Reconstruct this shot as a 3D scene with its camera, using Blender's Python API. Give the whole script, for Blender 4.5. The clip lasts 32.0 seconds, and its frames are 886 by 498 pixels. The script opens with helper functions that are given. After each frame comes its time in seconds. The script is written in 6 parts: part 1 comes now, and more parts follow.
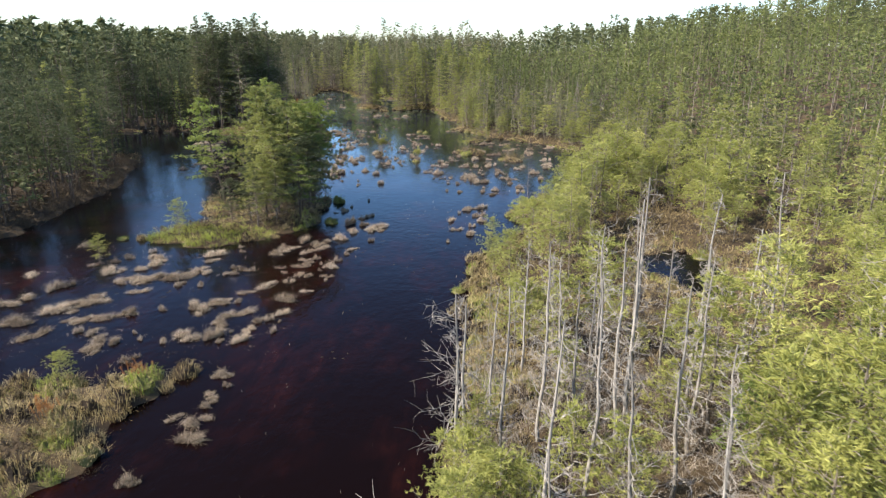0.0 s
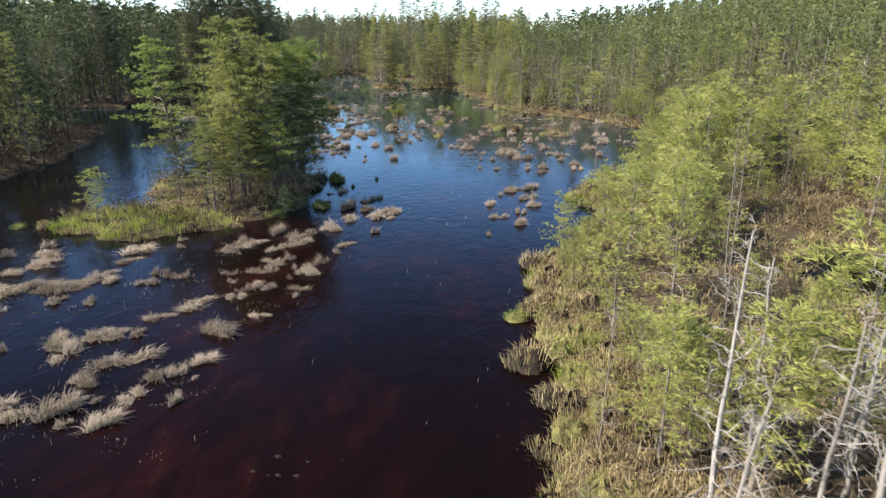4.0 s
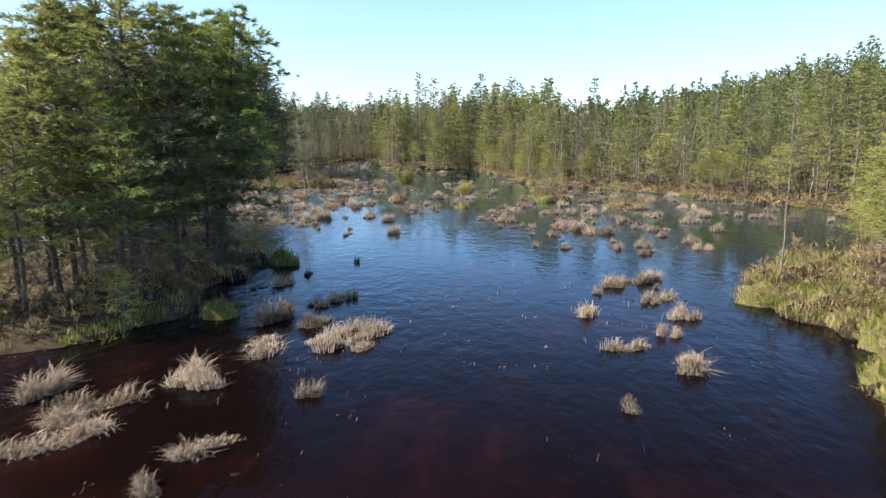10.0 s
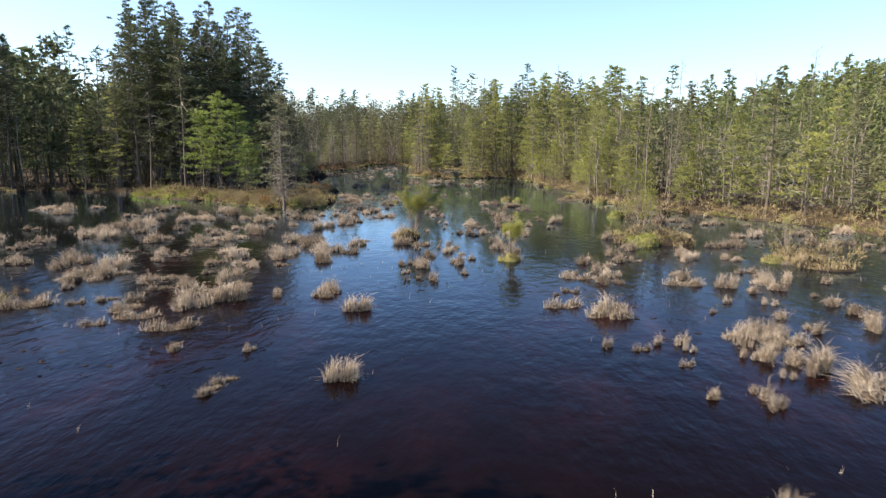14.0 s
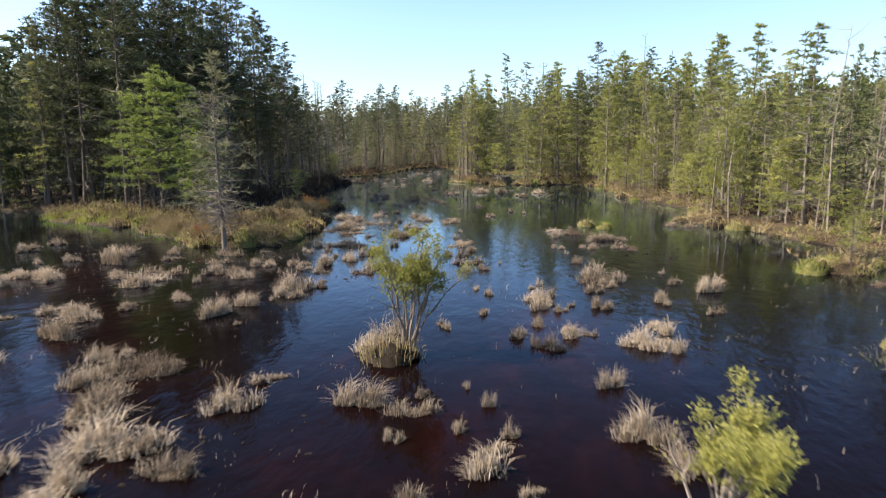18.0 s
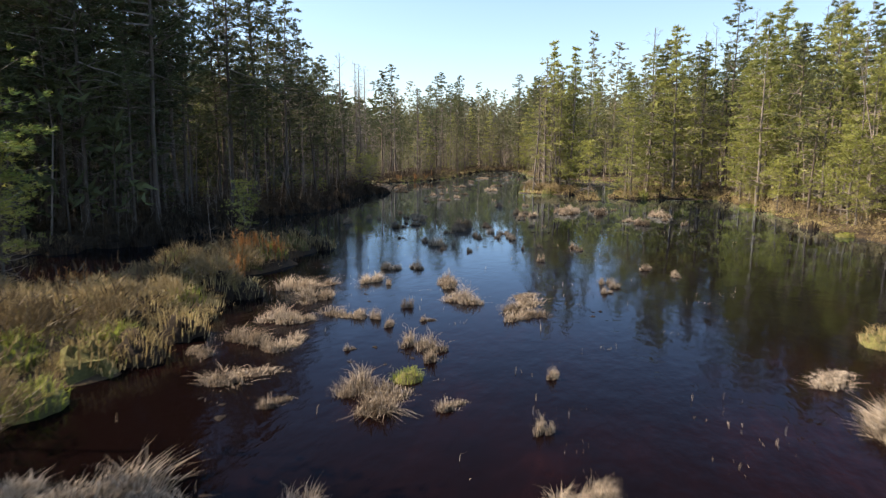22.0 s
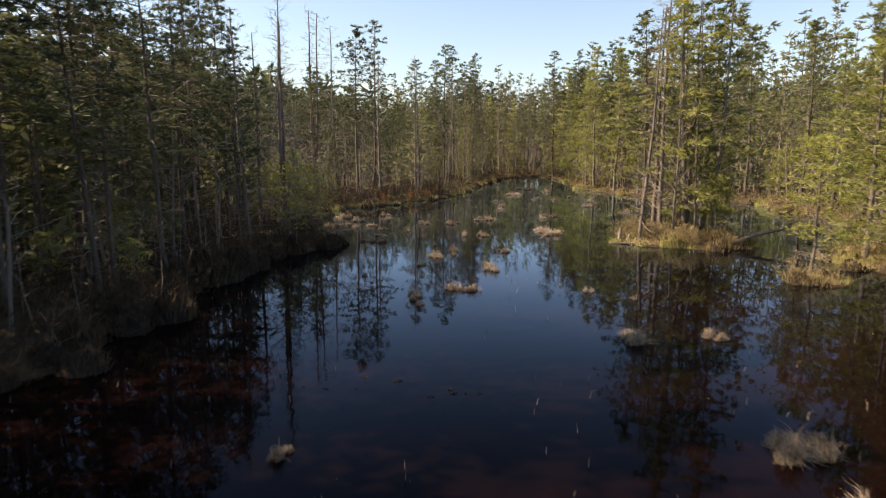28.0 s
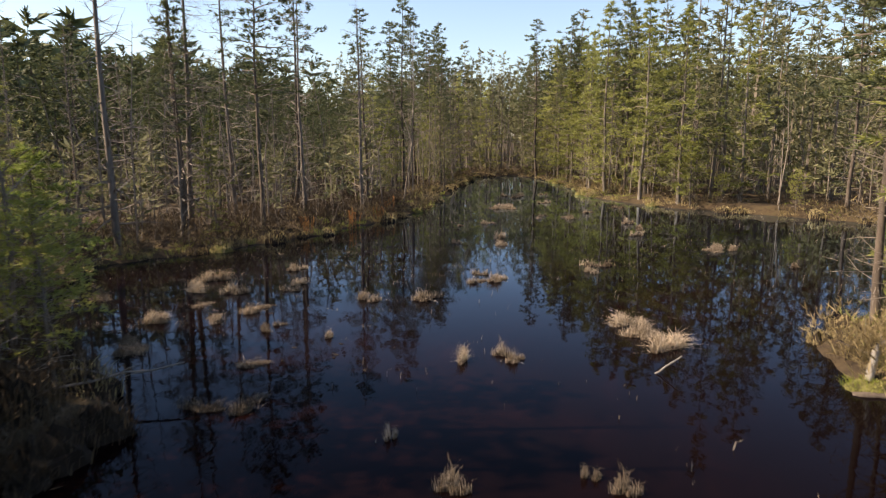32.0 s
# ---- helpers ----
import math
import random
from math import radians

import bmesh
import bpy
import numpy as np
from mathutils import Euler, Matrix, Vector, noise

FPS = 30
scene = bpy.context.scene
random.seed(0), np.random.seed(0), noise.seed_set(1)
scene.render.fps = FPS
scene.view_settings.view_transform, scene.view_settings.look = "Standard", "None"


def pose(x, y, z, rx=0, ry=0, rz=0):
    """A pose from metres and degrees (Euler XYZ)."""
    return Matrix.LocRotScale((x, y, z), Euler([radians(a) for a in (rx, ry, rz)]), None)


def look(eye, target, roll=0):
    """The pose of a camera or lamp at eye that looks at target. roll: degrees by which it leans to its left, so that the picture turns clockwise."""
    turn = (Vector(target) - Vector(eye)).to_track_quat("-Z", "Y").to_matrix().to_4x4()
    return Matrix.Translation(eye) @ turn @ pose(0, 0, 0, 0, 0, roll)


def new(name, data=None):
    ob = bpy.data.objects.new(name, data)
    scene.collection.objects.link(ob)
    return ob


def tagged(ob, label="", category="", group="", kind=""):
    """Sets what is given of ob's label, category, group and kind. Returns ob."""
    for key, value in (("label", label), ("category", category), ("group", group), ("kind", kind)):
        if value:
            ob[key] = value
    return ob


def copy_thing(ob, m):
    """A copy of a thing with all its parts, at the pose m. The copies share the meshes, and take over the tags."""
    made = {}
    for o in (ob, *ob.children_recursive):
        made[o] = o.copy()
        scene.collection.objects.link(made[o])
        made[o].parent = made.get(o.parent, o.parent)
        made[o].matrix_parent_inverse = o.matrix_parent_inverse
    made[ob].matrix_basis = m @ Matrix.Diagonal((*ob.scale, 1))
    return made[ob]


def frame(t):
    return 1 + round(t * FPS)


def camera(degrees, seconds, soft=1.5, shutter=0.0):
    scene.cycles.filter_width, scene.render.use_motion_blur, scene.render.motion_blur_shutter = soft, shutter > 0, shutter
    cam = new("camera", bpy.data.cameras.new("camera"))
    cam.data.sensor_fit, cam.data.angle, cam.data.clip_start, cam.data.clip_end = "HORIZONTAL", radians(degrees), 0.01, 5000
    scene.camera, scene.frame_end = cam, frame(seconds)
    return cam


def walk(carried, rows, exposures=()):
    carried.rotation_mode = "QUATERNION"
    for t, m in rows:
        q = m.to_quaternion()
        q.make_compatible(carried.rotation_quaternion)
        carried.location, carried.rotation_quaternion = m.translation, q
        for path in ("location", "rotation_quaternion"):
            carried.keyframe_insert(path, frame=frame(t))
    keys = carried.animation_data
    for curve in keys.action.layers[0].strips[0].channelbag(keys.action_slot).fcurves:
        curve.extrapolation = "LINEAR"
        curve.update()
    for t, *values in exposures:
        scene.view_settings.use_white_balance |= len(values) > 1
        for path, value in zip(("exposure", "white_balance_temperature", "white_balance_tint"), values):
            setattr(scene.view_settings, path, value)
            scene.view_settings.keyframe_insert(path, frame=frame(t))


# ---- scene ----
# a slow low flight up a flooded bog stream between cedar and pine woods
cam = camera(70.16, 32.0, soft=1.2, shutter=0.38)
ROWS = [
    (0, 0.818, 1.783, 9.770, 2.86, -17.11, -0.13),
    (0.5, 0.723, 3.305, 9.310, 2.93, -17.16, -0.12),
    (1, 0.596, 4.806, 8.781, 3.03, -17.12, -0.14),
    (1.5, 0.471, 6.235, 8.234, 3.21, -17.06, -0.24),
    (2, 0.332, 7.593, 7.740, 3.49, -17.10, -0.34),
    (2.5, 0.159, 8.913, 7.269, 3.87, -17.18, -0.40),
    (4.5, -0.613, 13.511, 6.434, 4.88, -17.76, 0.15),
    (5, -0.752, 14.495, 6.314, 5.27, -15.93, 0.16),
    (5.5, -0.894, 15.467, 6.132, 5.54, -14.16, 0.12),
    (6, -1.026, 16.410, 5.855, 5.67, -12.56, 0.10),
    (6.5, -1.153, 17.376, 5.489, 5.74, -11.12, 0.08),
    (7, -1.301, 18.427, 5.082, 5.77, -9.98, 0.07),
    (7.5, -1.465, 19.600, 4.750, 5.78, -9.42, 0.06),
    (8, -1.610, 20.897, 4.520, 5.82, -9.30, -0.01),
    (8.5, -1.741, 22.286, 4.243, 5.86, -9.29, -0.08),
    (9, -1.878, 23.744, 3.860, 5.88, -9.27, -0.10),
    (9.5, -2.016, 25.278, 3.504, 5.91, -9.24, -0.13),
    (10, -2.140, 26.881, 3.321, 5.96, -9.22, -0.22),
    (10.5, -2.265, 28.550, 3.305, 6.01, -9.20, -0.29),
    (11, -2.413, 30.300, 3.325, 6.07, -9.16, -0.31),
    (11.5, -2.586, 32.150, 3.317, 6.36, -9.09, -0.31),
    (12, -2.762, 34.078, 3.312, 7.02, -9.02, -0.37),
    (12.5, -2.938, 36.045, 3.329, 7.75, -8.97, -0.45),
    (13, -3.131, 38.038, 3.353, 8.34, -8.95, -0.50),
    (13.5, -3.353, 40.054, 3.378, 8.89, -8.94, -0.50),
    (14, -3.595, 42.086, 3.399, 9.46, -8.94, -0.50),
    (14.5, -3.850, 44.130, 3.398, 10.03, -8.89, -0.53),
    (16.5, -4.594, 50.482, 3.305, 11.92, -8.82, 0.04),
    (17, -4.961, 52.524, 3.306, 12.66, -8.82, -0.00),
    (17.5, -5.345, 54.602, 3.288, 13.45, -8.79, -0.03),
    (18, -5.764, 56.720, 3.262, 14.09, -8.77, -0.03),
    (18.5, -6.210, 58.864, 3.232, 14.60, -8.79, -0.04),
    (19, -6.686, 60.999, 3.192, 15.03, -8.82, -0.01),
    (19.5, -7.195, 63.103, 3.143, 15.56, -8.83, 0.02),
    (20, -7.704, 65.156, 3.095, 16.39, -8.80, -0.07),
    (20.5, -8.197, 67.146, 3.079, 17.39, -8.78, -0.14),
    (21, -8.695, 69.125, 3.097, 18.44, -8.77, -0.17),
    (21.5, -9.229, 71.131, 3.125, 19.49, -8.75, -0.27),
    (22, -9.802, 73.133, 3.151, 20.41, -8.70, -0.40),
    (22.5, -10.394, 75.108, 3.183, 21.03, -8.65, -0.52),
    (23, -10.998, 77.062, 3.209, 21.32, -8.61, -0.62),
    (23.5, -11.621, 78.999, 3.228, 21.46, -8.56, -0.71),
    (24, -12.281, 80.928, 3.265, 21.57, -8.53, -0.85),
    (24.5, -12.991, 82.910, 3.285, 21.61, -8.50, -0.87),
    (25, -13.721, 84.932, 3.265, 21.62, -8.45, -0.72),
    (25.5, -14.442, 86.931, 3.246, 21.67, -8.40, -0.62),
    (27.5, -18.050, 94.885, 3.524, 21.19, -8.76, -0.21),
    (28, -18.901, 97.093, 3.589, 21.23, -8.87, -0.23),
    (28.5, -19.762, 99.285, 3.658, 21.26, -8.97, -0.27),
    (29, -20.621, 101.377, 3.702, 21.23, -9.05, -0.31),
    (29.5, -21.457, 103.373, 3.716, 21.08, -9.12, -0.28),
    (30, -22.248, 105.296, 3.722, 20.80, -9.20, -0.20),
    (30.5, -22.983, 107.113, 3.732, 20.39, -9.30, -0.15),
    (31, -23.666, 108.833, 3.738, 19.68, -9.41, -0.12),
    (31.5, -24.306, 110.496, 3.732, 18.55, -9.50, -0.06),
    (32, -24.897, 112.099, 3.723, 17.27, -9.58, 0.00),
]
walk(cam, [(t, pose(x, y, z, 90 + pitch, roll, yaw)) for t, x, y, z, yaw, pitch, roll in ROWS],
     [(0.0, 1.44, 6500, 10), (6.0, 1.41, 6350, 9), (12.0, 1.42, 6700, 12), (20.0, 1.36, 7000, 13), (24.0, 1.25, 7900, 16), (28.0, 1.15, 8450, 18), (32.0, 1.16, 8050, 17)])

# ---- light ----
SUN_AZ, SUN_EL = radians(-108), radians(41)
world = bpy.data.worlds.new("world")
scene.world = world
world.use_nodes = True
sky = world.node_tree.nodes.new("ShaderNodeTexSky")
sky.sky_type, sky.sun_disc = "NISHITA", False
sky.sun_elevation, sky.sun_rotation = SUN_EL, SUN_AZ
sky.air_density, sky.dust_density, sky.ozone_density = 1.1, 0.8, 5.2
world.node_tree.links.new(sky.outputs["Color"], world.node_tree.nodes["Background"].inputs["Color"])
world.node_tree.nodes["Background"].inputs["Strength"].default_value = 0.114
sun = new("sun", bpy.data.lights.new("sun", "SUN"))
sun.data.energy, sun.data.angle, sun.data.color = 5.0, radians(0.53), (1.0, 0.90, 0.76)
sun_way = Vector((math.sin(SUN_AZ) * math.cos(SUN_EL), math.cos(SUN_AZ) * math.cos(SUN_EL), math.sin(SUN_EL)))
sun.matrix_world = look(sun_way * 200, (0, 0, 0))


# ---- materials ----
def shader(name):
    m = bpy.data.materials.new(name)
    m.use_nodes = True
    nt = m.node_tree
    return m, nt.nodes, nt.links, nt.nodes["Principled BSDF"]


def ramp(nodes, stops):
    r = nodes.new("ShaderNodeValToRGB")
    els = r.color_ramp.elements
    while len(els) < len(stops):
        els.new(0.5)
    for e, (p, c) in zip(els, stops):
        e.position, e.color = p, (*c, 1)
    return r


def noise_tex(nodes, links, scale, detail=4.0, rough=0.6, stretch=None, coords="Object"):
    n = nodes.new("ShaderNodeTexNoise")
    n.inputs["Scale"].default_value, n.inputs["Detail"].default_value, n.inputs["Roughness"].default_value = scale, detail, rough
    if coords == "World":
        src = nodes.new("ShaderNodeNewGeometry").outputs["Position"]
    else:
        src = nodes.new("ShaderNodeTexCoord").outputs["Object"]
    if stretch:
        mp = nodes.new("ShaderNodeMapping")
        mp.inputs["Scale"].default_value = stretch
        links.new(src, mp.inputs["Vector"])
        src = mp.outputs["Vector"]
    links.new(src, n.inputs["Vector"])
    return n.outputs["Fac"]


def mix_rgb(nodes, links, a, b, fac, mode="MIX"):
    m = nodes.new("ShaderNodeMix")
    m.data_type, m.blend_type = "RGBA", mode
    for k, v in ((6, a), (7, b), (0, fac)):
        if isinstance(v, (int, float)):
            m.inputs[k].default_value = v
        elif isinstance(v, tuple):
            m.inputs[k].default_value = (*v, 1)
        else:
            links.new(v, m.inputs[k])
    return m.outputs[2]


def foliage(name, dark, mid, light, through_light=0.35, rough=0.6, by_leaf=0.26):
    """Leaves, needles or blades: colour varies by plant, by leaf and in soft patches; some light passes through."""
    m, nodes, links, bsdf = shader(name)
    info = nodes.new("ShaderNodeObjectInfo").outputs["Random"]
    leaf = nodes.new("ShaderNodeNewGeometry").outputs["Random Per Island"]
    patch = noise_tex(nodes, links, 0.55, 3.0, 0.6, coords="World")
    add = nodes.new("ShaderNodeMath")
    add.operation = "MULTIPLY_ADD"
    links.new(leaf, add.inputs[0])
    add.inputs[1].default_value = by_leaf
    sub = nodes.new("ShaderNodeMath")
    sub.operation = "MULTIPLY_ADD"
    links.new(info, sub.inputs[0])
    sub.inputs[1].default_value = 0.35
    swing = nodes.new("ShaderNodeMath")
    swing.operation = "MULTIPLY_ADD"
    links.new(patch, swing.inputs[0])
    swing.inputs[1].default_value, swing.inputs[2].default_value = 1.7, -0.38
    links.new(swing.outputs[0], sub.inputs[2])
    shift = nodes.new("ShaderNodeMath")
    shift.operation = "SUBTRACT"
    links.new(sub.outputs[0], shift.inputs[0])
    shift.inputs[1].default_value = 0.09 + 0.5 * by_leaf
    links.new(shift.outputs[0], add.inputs[2])
    col = ramp(nodes, [(0.0, dark), (0.5, mid), (1.0, light)])
    links.new(add.outputs[0], col.inputs["Fac"])
    links.new(col.outputs["Color"], bsdf.inputs["Base Color"])
    bsdf.inputs["Roughness"].default_value = rough
    bsdf.inputs["Specular IOR Level"].default_value = 0.12
    tr = nodes.new("ShaderNodeBsdfTranslucent")
    links.new(col.outputs["Color"], tr.inputs["Color"])
    mx = nodes.new("ShaderNodeMixShader")
    mx.inputs[0].default_value = through_light
    links.new(bsdf.outputs[0], mx.inputs[1])
    links.new(tr.outputs[0], mx.inputs[2])
    links.new(mx.outputs[0], nodes["Material Output"].inputs["Surface"])
    return m


def bark(name, dark, light, scale=6.0):
    m, nodes, links, bsdf = shader(name)
    n = noise_tex(nodes, links, scale, 5.0, 0.7, (1, 1, 0.18))
    info = nodes.new("ShaderNodeObjectInfo").outputs["Random"]
    col = ramp(nodes, [(0.25, dark), (0.75, light)])
    links.new(n, col.inputs["Fac"])
    shade = ramp(nodes, [(0.0, (0.7, 0.68, 0.66)), (1.0, (1.0, 1.0, 1.0))])
    links.new(info, shade.inputs["Fac"])
    links.new(mix_rgb(nodes, links, col.outputs["Color"], shade.outputs["Color"], 1.0, "MULTIPLY"), bsdf.inputs["Base Color"])
    bsdf.inputs["Roughness"].default_value = 0.9
    b = nodes.new("ShaderNodeBump")
    b.inputs["Strength"].default_value, b.inputs["Distance"].default_value = 0.6, 0.02
    links.new(n, b.inputs["Height"])
    links.new(b.outputs["Normal"], bsdf.inputs["Normal"])
    return m


def earth(name, stops, scale, bump=0.5, dist=0.08):
    m, nodes, links, bsdf = shader(name)
    big = noise_tex(nodes, links, scale, 4.0, 0.6, coords="World")
    fine = noise_tex(nodes, links, scale * 11, 5.0, 0.7, coords="World")
    mixed = nodes.new("ShaderNodeMath")
    mixed.operation = "MULTIPLY_ADD"
    links.new(fine, mixed.inputs[0])
    mixed.inputs[1].default_value = 0.5
    half = nodes.new("ShaderNodeMath")
    half.operation = "MULTIPLY"
    links.new(big, half.inputs[0])
    half.inputs[1].default_value = 0.55
    links.new(half.outputs[0], mixed.inputs[2])
    col = ramp(nodes, stops)
    links.new(mixed.outputs[0], col.inputs["Fac"])
    links.new(col.outputs["Color"], bsdf.inputs["Base Color"])
    bsdf.inputs["Roughness"].default_value = 0.95
    bsdf.inputs["Specular IOR Level"].default_value = 0.2
    b = nodes.new("ShaderNodeBump")
    b.inputs["Strength"].default_value, b.inputs["Distance"].default_value = bump, dist
    links.new(mixed.outputs[0], b.inputs["Height"])
    links.new(b.outputs["Normal"], bsdf.inputs["Normal"])
    return m


def bog_water(name):
    """Dark tea-coloured water: red weed beds glimmer below, the sky mirrors on faint ripples."""
    m, nodes, links, bsdf = shader(name)
    beds = noise_tex(nodes, links, 0.22, 5.0, 0.62, (1.0, 0.55, 1.0), "World")
    weed = noise_tex(nodes, links, 1.6, 4.0, 0.7, (1.0, 0.35, 1.0), "World")
    bed = ramp(nodes, [(0.47, (0, 0, 0)), (0.66, (1, 1, 1))])
    links.new(beds, bed.inputs["Fac"])
    tint = ramp(nodes, [(0.3, (0.0028, 0.0013, 0.0012)), (0.55, (0.011, 0.003, 0.0025)), (0.8, (0.030, 0.008, 0.006))])
    links.new(weed, tint.inputs["Fac"])
    bsdf.inputs["Roughness"].default_value = 0.6
    bsdf.inputs["Specular IOR Level"].default_value = 0.0
    mirror = nodes.new("ShaderNodeBsdfGlossy")
    mirror.inputs["Color"].default_value = (0.66, 0.81, 1.0, 1)
    # the open lower reach is ruffled, the sheltered upper one calm
    where = nodes.new("ShaderNodeSeparateXYZ")
    links.new(nodes.new("ShaderNodeNewGeometry").outputs["Position"], where.inputs[0])
    reach = nodes.new("ShaderNodeMapRange")
    links.new(where.outputs["Y"], reach.inputs["Value"])
    for slot, v in (("From Min", 62.0), ("From Max", 98.0), ("To Min", 1.0), ("To Max", 0.09)):
        reach.inputs[slot].default_value = v
    # weed grows thick in the open reach, thin upstream
    growth = nodes.new("ShaderNodeMath")
    growth.operation = "MULTIPLY_ADD"
    links.new(reach.outputs[0], growth.inputs[0])
    growth.inputs[1].default_value, growth.inputs[2].default_value = 0.55, 0.32
    weedy = nodes.new("ShaderNodeMath")
    weedy.operation, weedy.use_clamp = "MULTIPLY", True
    links.new(bed.outputs["Color"], weedy.inputs[0])
    links.new(growth.outputs[0], weedy.inputs[1])
    links.new(mix_rgb(nodes, links, (0.0034, 0.0017, 0.0016), tint.outputs["Color"], weedy.outputs[0]), bsdf.inputs["Base Color"])
    patch = noise_tex(nodes, links, 0.14, 3.0, 0.6, (1.0, 0.5, 1.0), "World")
    gust = ramp(nodes, [(0.36, (0.25, 0.25, 0.25)), (0.62, (1.0, 1.0, 1.0))])
    links.new(patch, gust.inputs["Fac"])
    ruffle = nodes.new("ShaderNodeMath")
    ruffle.operation = "MULTIPLY"
    links.new(reach.outputs[0], ruffle.inputs[0])
    links.new(gust.outputs["Color"], ruffle.inputs[1])
    gloss = nodes.new("ShaderNodeMapRange")
    links.new(ruffle.outputs[0], gloss.inputs["Value"])
    gloss.inputs["To Min"].default_value, gloss.inputs["To Max"].default_value = 0.012, 0.11
    links.new(gloss.outputs[0], mirror.inputs["Roughness"])
    swell = noise_tex(nodes, links, 2.6, 3.0, 0.55, (1.0, 0.6, 1.0), "World")
    small = noise_tex(nodes, links, 6.0, 3.0, 0.6, (1.0, 0.45, 1.0), "World")
    waves = nodes.new("ShaderNodeMath")
    waves.operation = "MULTIPLY_ADD"
    links.new(small, waves.inputs[0])
    waves.inputs[1].default_value = 0.35
    links.new(swell, waves.inputs[2])
    both = nodes.new("ShaderNodeMath")
    both.operation = "MULTIPLY"
    links.new(waves.outputs[0], both.inputs[0])
    links.new(ruffle.outputs[0], both.inputs[1])
    b = nodes.new("ShaderNodeBump")
    b.inputs["Strength"].default_value, b.inputs["Distance"].default_value = 0.9, 0.03
    links.new(both.outputs[0], b.inputs["Height"])
    links.new(b.outputs["Normal"], mirror.inputs["Normal"])
    # little gloss seen from above, much at a grazing look
    edge = nodes.new("ShaderNodeFresnel")
    edge.inputs["IOR"].default_value = 1.2
    links.new(b.outputs["Normal"], edge.inputs["Normal"])
    curve = nodes.new("ShaderNodeMath")
    curve.operation = "POWER"
    links.new(edge.outputs[0], curve.inputs[0])
    curve.inputs[1].default_value = 1.6
    share = nodes.new("ShaderNodeMath")
    share.operation, share.use_clamp = "MULTIPLY", True
    links.new(curve.outputs[0], share.inputs[0])
    share.inputs[1].default_value = 2.6
    mix = nodes.new("ShaderNodeMixShader")
    links.new(share.outputs[0], mix.inputs[0])
    links.new(bsdf.outputs[0], mix.inputs[1])
    links.new(mirror.outputs[0], mix.inputs[2])
    links.new(mix.outputs[0], nodes["Material Output"].inputs["Surface"])
    return m


WATER = bog_water("bog_water")
PEAT = earth("peat_and_litter", [(0.28, (0.010, 0.007, 0.005)), (0.45, (0.030, 0.021, 0.013)), (0.6, (0.065, 0.046, 0.025)), (0.75, (0.045, 0.045, 0.018))], 0.45)
ROOTS = earth("root_mat", [(0.3, (0.006, 0.0045, 0.0035)), (0.55, (0.024, 0.017, 0.011)), (0.8, (0.08, 0.056, 0.034))], 4.0)
MAT = earth("matted_straw", [(0.3, (0.010, 0.007, 0.005)), (0.5, (0.042, 0.030, 0.020)), (0.75, (0.12, 0.092, 0.062))], 6.0)
MOSS = earth("moss", [(0.3, (0.022, 0.018, 0.009)), (0.5, (0.085, 0.08, 0.028)), (0.75, (0.20, 0.185, 0.06))], 2.5)
BARK_PINE = bark("pine_bark", (0.035, 0.026, 0.02), (0.16, 0.125, 0.095))
BARK_CEDAR = bark("cedar_bark", (0.075, 0.062, 0.05), (0.25, 0.215, 0.175))
BARK_DEAD = bark("weathered_wood", (0.12, 0.105, 0.09), (0.36, 0.335, 0.30), 9.0)
BARK_TWIG = bark("grey_twigs", (0.11, 0.09, 0.074), (0.31, 0.265, 0.22))
BARK_GREY = bark("grey_bark", (0.07, 0.058, 0.047), (0.24, 0.20, 0.165))
PINE = foliage("pine_needles", (0.032, 0.039, 0.021), (0.082, 0.096, 0.046), (0.155, 0.172, 0.076), 0.24)
PINE_BRIGHT = foliage("young_pine_needles", (0.075, 0.10, 0.03), (0.185, 0.235, 0.062), (0.32, 0.37, 0.105), 0.35)
CEDAR = foliage("cedar_sprays", (0.085, 0.093, 0.034), (0.218, 0.236, 0.074), (0.38, 0.385, 0.13), 0.40)
CEDAR_FRESH = foliage("young_cedar_sprays", (0.10, 0.11, 0.034), (0.265, 0.28, 0.078), (0.44, 0.43, 0.14), 0.42)
PINE_GREEN = foliage("green_pine_needles", (0.05, 0.062, 0.026), (0.13, 0.152, 0.055), (0.24, 0.26, 0.095), 0.3)
CEDAR_DULL = foliage("dull_cedar_sprays", (0.058, 0.058, 0.036), (0.14, 0.142, 0.075), (0.25, 0.245, 0.13), 0.34)
SHRUB_LEAF = foliage("shrub_leaves", (0.15, 0.155, 0.04), (0.29, 0.29, 0.075), (0.43, 0.41, 0.14), 0.45)
STRAW = foliage("dry_sedge", (0.085, 0.063, 0.044), (0.295, 0.236, 0.172), (0.56, 0.465, 0.35), 0.35, 0.6, 0.75)
STRAW_GOLD = foliage("golden_grass", (0.115, 0.086, 0.04), (0.345, 0.272, 0.13), (0.58, 0.48, 0.26), 0.35, 0.6, 0.55)
SEDGE = foliage("green_sedge", (0.09, 0.115, 0.022), (0.225, 0.265, 0.05), (0.40, 0.42, 0.115), 0.4)
HEATH = foliage("heath_twigs", (0.06, 0.044, 0.026), (0.19, 0.146, 0.078), (0.38, 0.30, 0.16), 0.25)
# heath in a darker tone: the shade under the trees is in its colour
SHADED_HEATH = foliage("leatherleaf", (0.028, 0.021, 0.015), (0.072, 0.053, 0.034), (0.15, 0.108, 0.066), 0.2)
BRUSH = foliage("dead_brushwood", (0.10, 0.08, 0.06), (0.27, 0.225, 0.175), (0.46, 0.40, 0.33), 0.15, 0.6, 0.5)
